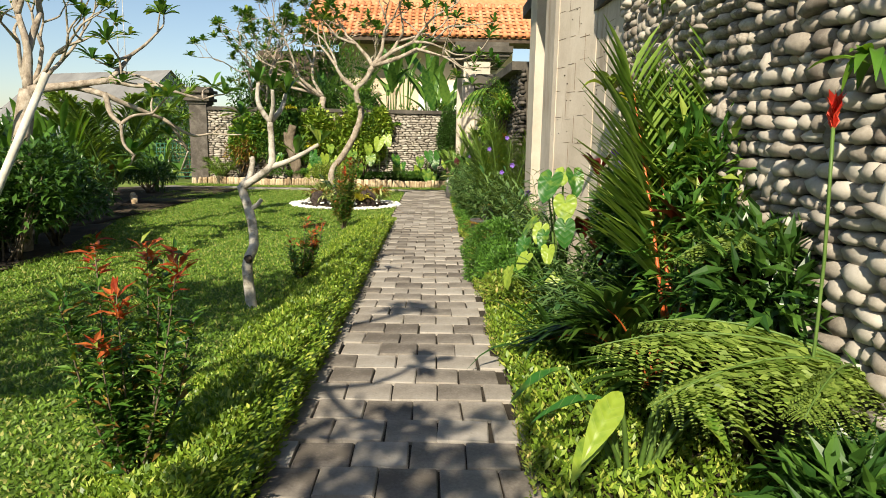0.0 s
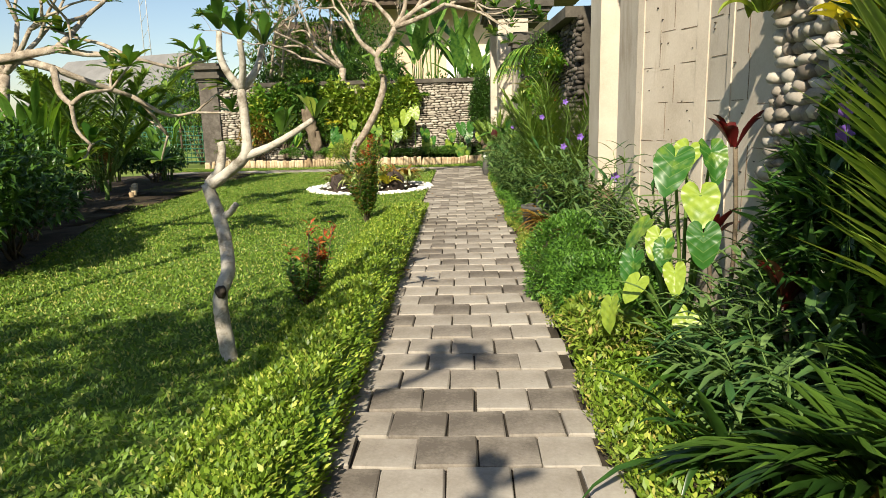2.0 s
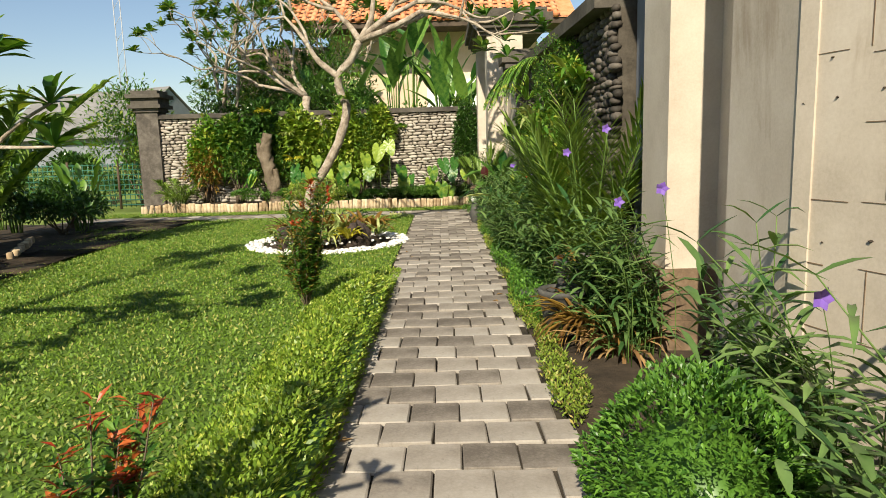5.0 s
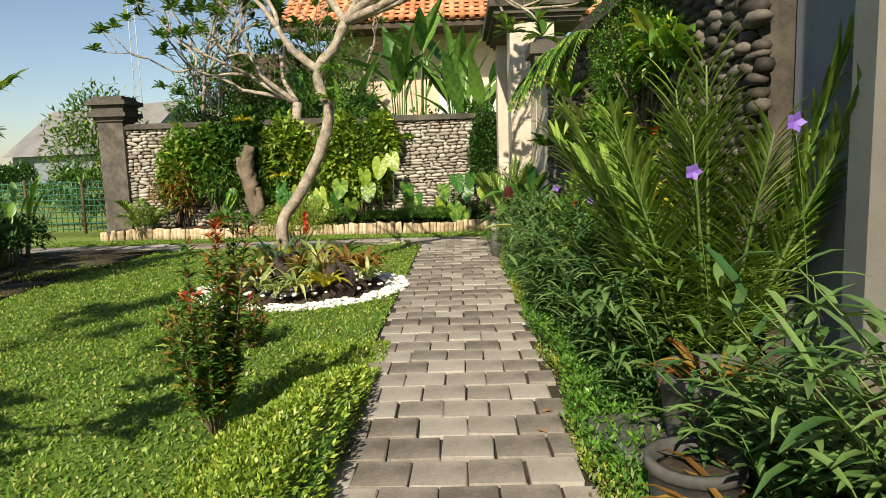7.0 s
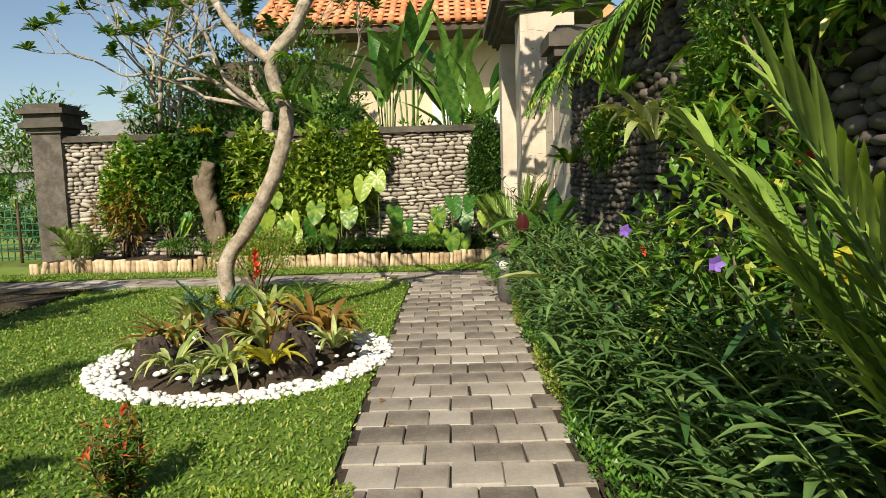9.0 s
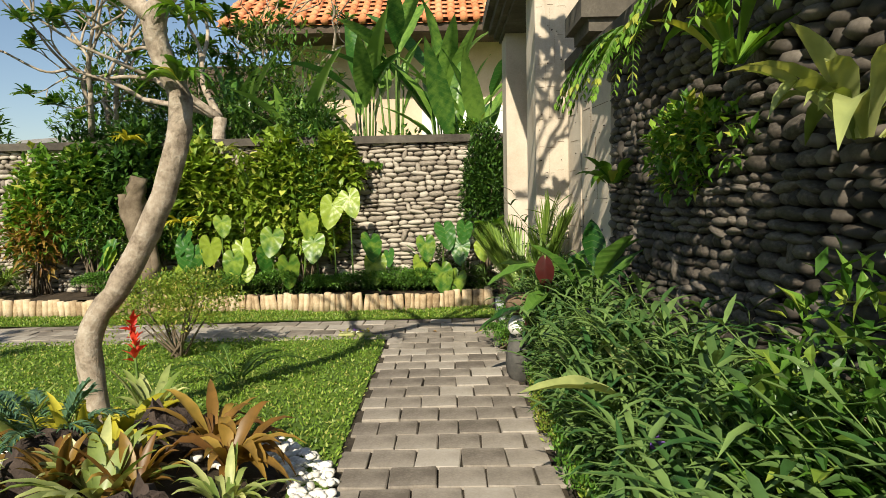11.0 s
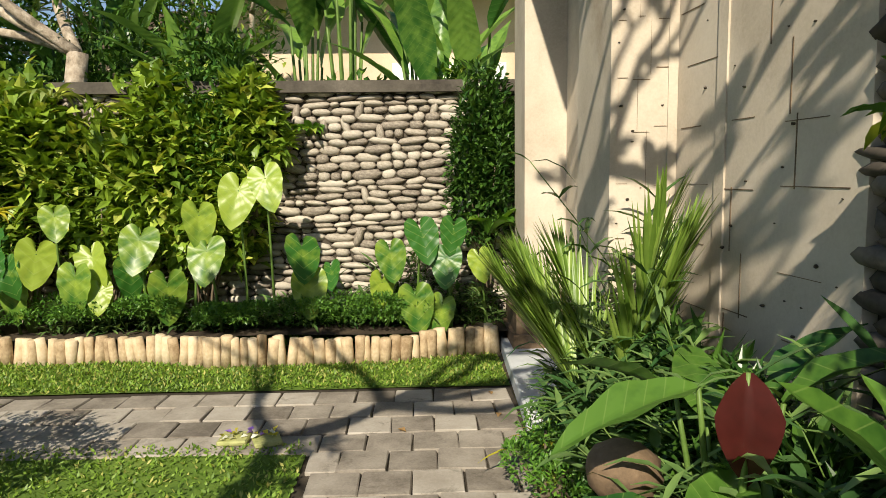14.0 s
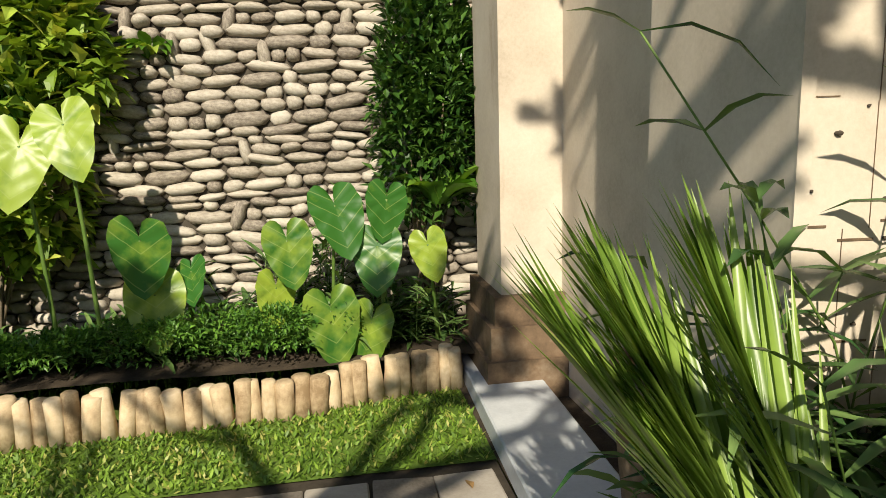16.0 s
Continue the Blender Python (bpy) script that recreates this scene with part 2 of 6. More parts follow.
COPING = rough_material("weathered_coping", [(0.25, (0.035, 0.03, 0.025)), (0.6, (0.10, 0.088, 0.07)), (0.85, (0.19, 0.17, 0.14))], 3, 40, 0.5, 0.01, 0.9)
PALE_STONE = rough_material("pale_carved_stone", [(0.2, (0.36, 0.30, 0.23)), (0.5, (0.52, 0.45, 0.36)), (0.8, (0.63, 0.565, 0.47))], 1.6, 70, 0.35, 0.006, 0.85,
                            stain=((0.24, 0.155, 0.085), 1.1, (1, 1, 0.28), 0.60))
LOG = rough_material("pale_log", [(0.2, (0.22, 0.15, 0.08)), (0.5, (0.48, 0.37, 0.23)), (0.8, (0.64, 0.54, 0.38))], 8, 60, 0.5, 0.005, 0.8, by="object", spread=0.4,
                     stain=((0.09, 0.06, 0.035), 9.0, (1.5, 1.5, 0.35), 0.60))
PEBBLE = rough_material("white_pebble", [(0.3, (0.62, 0.60, 0.55)), (0.7, (0.84, 0.83, 0.79))], 5, 60, 0.2, 0.002, 0.6, by="island", spread=0.5)
LAVA = rough_material("lava_rock", [(0.3, (0.018, 0.014, 0.012)), (0.7, (0.085, 0.062, 0.05))], 9, 60, 1.0, 0.03, 0.9)
ROOF_TILE = rough_material("clay_tile", [(0.2, (0.42, 0.15, 0.06)), (0.5, (0.62, 0.25, 0.11)), (0.8, (0.74, 0.36, 0.19))], 4, 50, 0.3, 0.005, 0.85, by="object", spread=0.4)
ROOF_REST = rough_material("clay_tile_far", [(0.2, (0.42, 0.15, 0.06)), (0.5, (0.62, 0.25, 0.11)), (0.8, (0.74, 0.36, 0.19))], 4, 50, 0.3, 0.005, 0.85, by="island", spread=0.4)
PLASTER = rough_material("cream_plaster", [(0.3, (0.50, 0.38, 0.26)), (0.7, (0.66, 0.53, 0.39))], 1.5, 40, 0.2, 0.004, 0.85)
WHITE_WALL = rough_material("white_plaster", [(0.3, (0.62, 0.62, 0.60)), (0.7, (0.78, 0.78, 0.76))], 1.5, 40, 0.2, 0.004, 0.85)
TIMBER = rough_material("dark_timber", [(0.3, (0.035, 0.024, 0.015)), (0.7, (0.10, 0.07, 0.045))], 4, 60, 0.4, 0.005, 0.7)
GREY_ROOF = rough_material("grey_sheet_roof", [(0.3, (0.15, 0.145, 0.14)), (0.7, (0.24, 0.235, 0.225))], 0.4, 6, 0.2, 0.01, 0.8)
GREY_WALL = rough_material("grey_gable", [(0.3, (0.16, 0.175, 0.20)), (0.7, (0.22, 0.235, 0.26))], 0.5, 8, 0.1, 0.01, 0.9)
SLAB = rough_material("pale_slab", [(0.3, (0.40, 0.42, 0.44)), (0.7, (0.58, 0.60, 0.61))], 3, 60, 0.2, 0.003, 0.6)
POT = rough_material("mossy_pot", [(0.25, (0.05, 0.035, 0.022)), (0.55, (0.17, 0.115, 0.07)), (0.85, (0.30, 0.24, 0.17))], 5, 50, 0.5, 0.008, 0.85)
GREY_POT = rough_material("dark_grey_pot", [(0.3, (0.04, 0.04, 0.038)), (0.7, (0.12, 0.115, 0.10))], 5, 50, 0.3, 0.004, 0.7)
BAMBOO = rough_material("pale_pole", [(0.3, (0.45, 0.42, 0.33)), (0.7, (0.68, 0.65, 0.55))], 5, 50, 0.2, 0.003, 0.6)
NETTING = rough_material("green_netting", [(0.3, (0.02, 0.09, 0.06)), (0.7, (0.05, 0.17, 0.11))], 5, 60, 0.2, 0.003, 0.7)
MAST = rough_material("grey_mast", [(0.3, (0.3, 0.31, 0.33)), (0.7, (0.42, 0.43, 0.45))], 2, 20, 0.1, 0.003, 0.5)
TRAY = rough_material("woven_palm_tray", [(0.3, (0.22, 0.24, 0.08)), (0.7, (0.42, 0.42, 0.18))], 12, 90, 0.4, 0.003, 0.7)

# ---- builders ----


def unit(v):
    v = np.asarray(v, float)
    return v / np.maximum(np.linalg.norm(v, axis=-1, keepdims=True), 1e-9)


def mesh_of(name, chunks, mats, smooth=True):
    """One mesh from chunks of (vertices, triangles or quads[, material number])."""
    vs, loops, starts, slots, n, at = [], [], [], [], 0, 0
    for c in chunks:
        v, f = np.asarray(c[0], float), np.asarray(c[1], int)
        if not len(f):
            continue
        vs.append(v)
        loops.append((f + n).ravel())
        starts.append(at + np.arange(len(f)) * f.shape[1])
        slots.append(np.full(len(f), c[2] if len(c) > 2 else 0))
        at += f.size
        n += len(v)
    me = bpy.data.meshes.new(name)
    v = np.concatenate(vs)
    lo = np.concatenate(loops)
    st = np.concatenate(starts)
    me.vertices.add(len(v))
    me.vertices.foreach_set("co", v.ravel())
    me.loops.add(len(lo))
    me.loops.foreach_set("vertex_index", lo)
    me.polygons.add(len(st))
    me.polygons.foreach_set("loop_start", st)
    for m in mats if isinstance(mats, (list, tuple)) else [mats]:
        me.materials.append(m)
    me.polygons.foreach_set("material_index", np.concatenate(slots))
    me.polygons.foreach_set("use_smooth", np.full(len(st), smooth))
    me.update(calc_edges=True)
    me.validate()
    return me


def along(y):
    """From the planting plan's running length to metres along the path as built."""
    return float(np.interp(y, PLAN_Y, BUILT_Y)) if y < 30 else y


PLAN_Y = (-4.0, 4.9, 7.7, 8.7, 12.2, 14.2, 15.5, 16.8, 18.0, 19.8, 20.4, 22.2, 23.35, 30.0)
BUILT_Y = (-4.0, 4.68, 7.25, 8.22, 11.8, 13.75, 14.85, 16.15, 17.3, 18.82, 19.1, 20.75, 21.6, 28.6)


def thing(name, place=(0, 0, 0), label="", category="", group="", kind="", turn=0.0):
    ob = new(name)
    ob.matrix_basis = pose(place[0], along(place[1]), place[2], 0, 0, turn)
    return tagged(ob, label, category, group, kind)


def part(name, chunks, mat, parent=None, label="", smooth=True):
    me = chunks if isinstance(chunks, bpy.types.Mesh) else mesh_of(name, chunks, mat, smooth)
    ob = new(name, me)
    ob.parent = parent
    return tagged(ob, label)


def solid(name, chunks, mat, label="", category="", group="", kind="", smooth=False):
    return tagged(new(name, mesh_of(name, chunks, mat, smooth)), label, category, group, kind)


def box(x0, x1, y0, y1, z0, z1):
    v = np.array([(x, y, z) for z in (z0, z1) for y in (y0, y1) for x in (x0, x1)], float)
    f = np.array([(0, 2, 3, 1), (4, 5, 7, 6), (0, 1, 5, 4), (2, 6, 7, 3), (0, 4, 6, 2), (1, 3, 7, 5)])
    return v, f


def soft_box(sx, sy, sz, bevel, jitter=0.0, r=None):
    """Block on its base with bevelled edges, a few quads and triangles; uneven by jitter."""
    bm = bmesh.new()
    bmesh.ops.create_cube(bm, size=1)
    for v in bm.verts:
        v.co = (v.co.x * sx, v.co.y * sy, (v.co.z + 0.5) * sz)
    bmesh.ops.bevel(bm, geom=list(bm.edges), offset=bevel, segments=1, affect="EDGES")
    bmesh.ops.triangulate(bm, faces=list(bm.faces))
    bm.verts.index_update()
    v = np.array([tuple(p.co) for p in bm.verts])
    f = np.array([[p.index for p in q.verts] for q in bm.faces])
    bm.free()
    if jitter:
        v = v + (r or rng).normal(0, jitter, v.shape)
    return v, f


def prism(outline, z0, z1):
    """Upright block over a plan outline (counter-clockwise)."""
    n = len(outline)
    v = np.array([(x, y, z) for z in (z0, z1) for x, y in outline])
    q = np.array([(i, (i + 1) % n, n + (i + 1) % n, n + i) for i in range(n)])
    t = np.array([(0, i + 1, i) for i in range(1, n - 1)] + [(n, n + i, n + i + 1) for i in range(1, n - 1)])
    return (v, q), (v, t)


def ball(place, radii, rings=5, seg=8, wob=0.0, turn=None, power=1.0):
    a = np.linspace(0, math.pi, rings + 1)
    b = np.linspace(0, 2 * math.pi, seg, endpoint=False)
    s = lambda x: np.sign(x) * np.abs(x) ** power
    ring = np.array([(s(math.sin(i)) * s(np.cos(b)), s(math.sin(i)) * s(np.sin(b)), np.full(seg, s(np.array(math.cos(i))))) for i in a[1:-1]])
    v = np.concatenate([[(0, 0, 1)], ring.transpose(0, 2, 1).reshape(-1, 3), [(0, 0, -1)]])
    if wob:
        v = v * (1 + rng.normal(0, wob, (len(v), 1)))
    v = v * np.asarray(radii)
    if turn is not None:
        v = v @ np.array(turn).T
    v = v + np.asarray(place)
    f = []
    last = len(v) - 1
    for j in range(seg):
        k = (j + 1) % seg
        f.append((0, 1 + j, 1 + k))
        f.append((last, last - seg + k, last - seg + j))
        for i in range(rings - 2):
            p, q = 1 + i * seg, 1 + (i + 1) * seg
            f += [(p + j, q + j, q + k), (p + j, q + k, p + k)]
    return v, np.array(f)


def tube(points, radii, seg=7, wob=0.0, caps=True):
    p = np.asarray(points, float)
    r = np.broadcast_to(np.asarray(radii, float), (len(p),))
    t = unit(np.gradient(p, axis=0))
    ref = np.where(np.abs(t[:, 2:3]) > 0.9, (1.0, 0, 0), (0, 0, 1.0))
    a = unit(np.cross(t, ref))
    for i in range(1, len(a)):
        a[i] = unit(a[i - 1] - t[i] * (a[i - 1] @ t[i]))
    b = np.cross(t, a)
    ang = np.linspace(0, 2 * math.pi, seg, endpoint=False)
    rr = r[:, None] * (1 + (rng.normal(0, wob, (len(p), seg)) if wob else 0))
    v = p[:, None] + rr[..., None] * (a[:, None] * np.cos(ang)[None, :, None] + b[:, None] * np.sin(ang)[None, :, None])
    v = v.reshape(-1, 3)
    f = []
    for i in range(len(p) - 1):
        for j in range(seg):
            k = (j + 1) % seg
            f += [(i * seg + j, i * seg + k, (i + 1) * seg + k), (i * seg + j, (i + 1) * seg + k, (i + 1) * seg + j)]
    if caps:
        n = len(v)
        v = np.concatenate([v, p[:1], p[-1:]])
        e = (len(p) - 1) * seg
        for j in range(seg):
            k = (j + 1) % seg
            f += [(n, k, j), (n + 1, e + j, e + k)]
    return v, np.array(f)


def curve(points, n):
    """Smooth line through points."""
    p = np.asarray(points, float)
    if len(p) < 3:
        return p[0] + (p[-1] - p[0]) * np.linspace(0, 1, n)[:, None]
    q = np.concatenate([[2 * p[0] - p[1]], p, [2 * p[-1] - p[-2]]])
    u = np.linspace(0, len(p) - 1 - 1e-6, n)
    i = u.astype(int)
    t = (u - i)[:, None]
    a, b, c, d = q[i], q[i + 1], q[i + 2], q[i + 3]
    return 0.5 * (2 * b + (c - a) * t + (2 * a - 5 * b + 4 * c - d) * t**2 + (3 * b - a - 3 * c + d) * t**3)


def leaves(P, D, L, W, up=(0, 0, 1), fold=0.18, curl=0.15):
    """Small pointed leaves from P along D, folded on the midrib."""
    P, D = np.asarray(P, float), unit(D)
    n = len(P)
    L = np.broadcast_to(L, (n,))[:, None]
    W = np.broadcast_to(W, (n,))[:, None]
    S = unit(np.cross(D, np.broadcast_to(up, (n, 3)) + rng.normal(0, 0.25, (n, 3))))
    N = np.cross(S, D)
    mid = P + D * L * 0.45
    v = np.stack([P, mid - S * W / 2 + N * W * fold, mid, mid + S * W / 2 + N * W * fold, P + D * L - N * L * curl], 1).reshape(-1, 3)
    k = np.arange(n)[:, None, None] * 5
    f = (k + np.array([(0, 2, 1), (0, 3, 2), (1, 2, 4), (2, 3, 4)])[None]).reshape(-1, 3)
    return v, f


def chips(P, D, L, W, up=(0, 0, 1)):
    """The cheapest leaf: two triangles."""
    P, D = np.asarray(P, float), unit(D)
    n = len(P)
    L = np.broadcast_to(L, (n,))[:, None]
    W = np.broadcast_to(W, (n,))[:, None]
    S = unit(np.cross(D, np.broadcast_to(up, (n, 3)) + rng.normal(0, 0.4, (n, 3))))
    mid = P + D * L * 0.45
    v = np.stack([P, mid - S * W / 2, P + D * L, mid + S * W / 2], 1).reshape(-1, 3)
    k = np.arange(n)[:, None, None] * 4
    f = (k + np.array([(0, 3, 1), (1, 3, 2)])[None]).reshape(-1, 3)
    return v, f


def blades(P, D, L, W, droop, k=4, fold=0.25, shape=0.35, side=None):
    """Strap leaves that bow under their weight; droop: fall as a share of the length."""
    P, D = np.asarray(P, float), unit(D)
    n = len(P)
    L, W, droop = (np.broadcast_to(a, (n,))[:, None, None] for a in (L, W, droop))
    s = np.linspace(0, 1, k + 1)[None, :, None]
    line = P[:, None] + D[:, None] * L * s * (1 - 0.25 * droop * s) + np.array([0, 0, -1.0]) * droop * L * s**2
    S = unit(np.cross(D, (0, 0, 1.0) + rng.normal(0, 0.05, (n, 3)))) if side is None else unit(side)
    T = unit(np.gradient(line, axis=1))
    S = np.broadcast_to(S[:, None], line.shape)
    N = np.cross(S, T)
    prof = (np.minimum(s / shape, 1) ** 0.7) * (1 - np.maximum((s - shape) / (1 - shape), 0) ** 1.6)
    prof = np.maximum(prof, np.where(s < 0.01, 0.25, 0.02))
    h = S * W * prof / 2
    v = np.stack([line - h + N * W * prof * fold, line, line + h + N * W * prof * fold], 2).reshape(-1, 3)
    base = np.arange(n)[:, None, None, None] * (k + 1) * 3 + np.arange(k)[None, :, None, None] * 3
    q = np.array([(0, 1, 4, 3), (1, 2, 5, 4)])[None, None]
    f = (base + q).reshape(-1, 4)
    return v, f


def frond(base, way, length, droop, n, leaf, width, spread=0.9, tilt=0.35, leaf_droop=0.35, k=3, rise=0.0):
    """Feather leaf: rachis tube and leaflets in two rows. Returns (leaflets, rachis)."""
    way = unit(np.asarray(way, float))
    s = np.linspace(0, 1, 9)[:, None]
    line = np.asarray(base, float) + way * length * s * (1 - 0.2 * droop * s) + np.array([0, 0, -1.0]) * droop * length * s**2
    ra = tube(line, np.linspace(0.012, 0.003, 9) * (length / 1.2) ** 0.5, 5)
    t = np.repeat(np.linspace(0.16, 0.99, n), 2)
    c = np.stack([np.interp(t, s[:, 0], line[:, i]) for i in range(3)], 1)
    T = unit(np.stack([np.interp(t, s[:, 0], np.gradient(line[:, i])) for i in range(3)], 1))
    side = unit(np.cross(T, (0, 0, 1.0)))
    sign = np.tile([1.0, -1.0], n)[:, None]
    N = np.cross(side, T)
    fall = spread * (1 - 0.55 * t[:, None])
    D = T * (1.0 - 0.4 * fall) + side * sign * fall + N * tilt + rng.normal(0, 0.06, (2 * n, 3))
    L = leaf * np.sin(np.clip(0.25 + 0.75 * (1 - np.abs(t - 0.42)) , 0, 1) * math.pi / 2) * (1 - 0.55 * np.maximum(t - 0.5, 0)) * rng.uniform(0.85, 1.1, 2 * n)
    return blades(c, D, L, width, leaf_droop * rng.uniform(0.6, 1.4, 2 * n), k, 0.22, 0.3), ra


def sphere_points(n, low=-1.0):
    z = rng.uniform(low, 1, n)
    a = rng.uniform(0, 2 * math.pi, n)
    r = np.sqrt(1 - z * z)
    return np.stack([r * np.cos(a), r * np.sin(a), z], 1)

# ---- ground ----
PATH_L, PATH_R = -0.69, 0.40
S = 0.235
CORNER, FAR_EDGE = 19.1, 20.0


def sheet(name, x0, x1, y0, y1, z, step, bump, mat, label, category, edge=None):
    nx, ny = max(2, int((x1 - x0) / step)), max(2, int((y1 - y0) / step))
    X, Y = np.meshgrid(np.linspace(x0, x1, nx), np.linspace(y0, y1, ny))
    Z = z + bump * (np.sin(X * 1.7 + 0.6 * Y) * np.cos(Y * 1.3) + 0.5 * np.sin(X * 4.1 - Y * 3.3))
    if edge:
        X = edge(X, Y)
    v = np.stack([X, Y, Z], -1).reshape(-1, 3)
    i = np.arange(ny - 1)[:, None] * nx + np.arange(nx - 1)[None]
    f = np.stack([i, i + 1, i + nx + 1, i + nx], -1).reshape(-1, 4)
    return solid(name, [(v, f)], mat, label, category, kind="structure", smooth=True)


sheet("ground", -900, 900, -700, 1300, -0.09, 50, 0, FIELD, "flat green rice field reaching the horizon", "field")
sheet("lawn", -7.6, PATH_L - 0.02, -3, CORNER - 0.02, 0.006, 0.25, 0.004, TURF, "short green lawn beside the paved path", "lawn")
sheet("lawn_strip", -7.6, 0.45, FAR_EDGE, 20.75, 0.006, 0.25, 0.004, TURF, "narrow lawn strip before the log edging", "lawn")
sheet("soil_bed", PATH_R + 0.03, 1.5, -3, 21.6, 0.01, 0.2, 0.012, SOIL, "dark planted soil bed along the stone wall", "soil")


def lawn_edge(y):
    return -4.1 - np.clip((y - 10) * 0.29, -0.1, 2.5)


sheet("soil_bed", -9.0, -4.1, -3, CORNER, 0.03, 0.3, 0.015, SOIL, "dark shaded soil under the border shrubs", "soil", lambda X, Y: X + (X > -4.5) * (lawn_edge(Y) + 4.1) * 0.96)
sheet("path_bed", -7.6, PATH_R + 0.03, -3, FAR_EDGE + 0.02, -0.006, 0.4, 0.0, SAND, "dark dirt under the paving blocks", "ground")
sheet("far_bed", -6.6, 0.62, 20.78, 21.6, 0.17, 0.15, 0.012, SOIL, "raised planting bed held by log edging", "soil")

# ---- camera's far boundary: pebble-faced garden walls ----
WALL_Y, WALL_TOP = 21.6, 2.04


def wall_x(y):
    return 1.36 - 0.026 * (y - 7.0)


wall_north = thing("wall_north", (0, 0, 0), "river pebble garden wall with a dark coping", "wall", kind="structure")
part("core", [box(-6.4, 1.5, WALL_Y + 0.03, WALL_Y + 0.3, -0.1, WALL_TOP)], MORTAR, wall_north, smooth=False)
cop = [box(-6.4, 1.5, WALL_Y - 0.07, WALL_Y + 0.36, WALL_TOP, WALL_TOP + 0.06), box(-6.4, 1.5, WALL_Y - 0.03, WALL_Y + 0.32, WALL_TOP + 0.06, WALL_TOP + 0.1)]
part("coping", cop, COPING, wall_north, "dark weathered coping", False)

wall_east = thing("wall_east", (0, 0, 0), "dark river stone wall with a sloping black coping", "wall", kind="structure")


def east_run(y0, y1, top, over):
    out = [(wall_x(y0) + 0.05, y0), (wall_x(y0) + 0.4, y0), (wall_x(y1) + 0.4, y1), (wall_x(y1) + 0.05, y1)]
    c = [(wall_x(y0) - over, y0), (wall_x(y0) + 0.46, y0), (wall_x(y1) + 0.46, y1), (wall_x(y1) - over, y1)]
    part("core", list(prism(out, -0.1, top)), MORTAR, wall_east, smooth=False)
    part("coping", list(prism(c, top, top + 0.12)), COPING, wall_east, "dark coping", False)


east_run(-3.0, 7.2, 2.45, 0.04)
east_run(11.97, 17.72, 2.3, 0.14)
# plain walls that close the garden behind the camera
solid("wall_south", [box(-9, 2.5, -3.3, -3.0, -0.1, 2.2)], PLASTER, "plain garden wall behind the entrance", "wall", kind="structure")


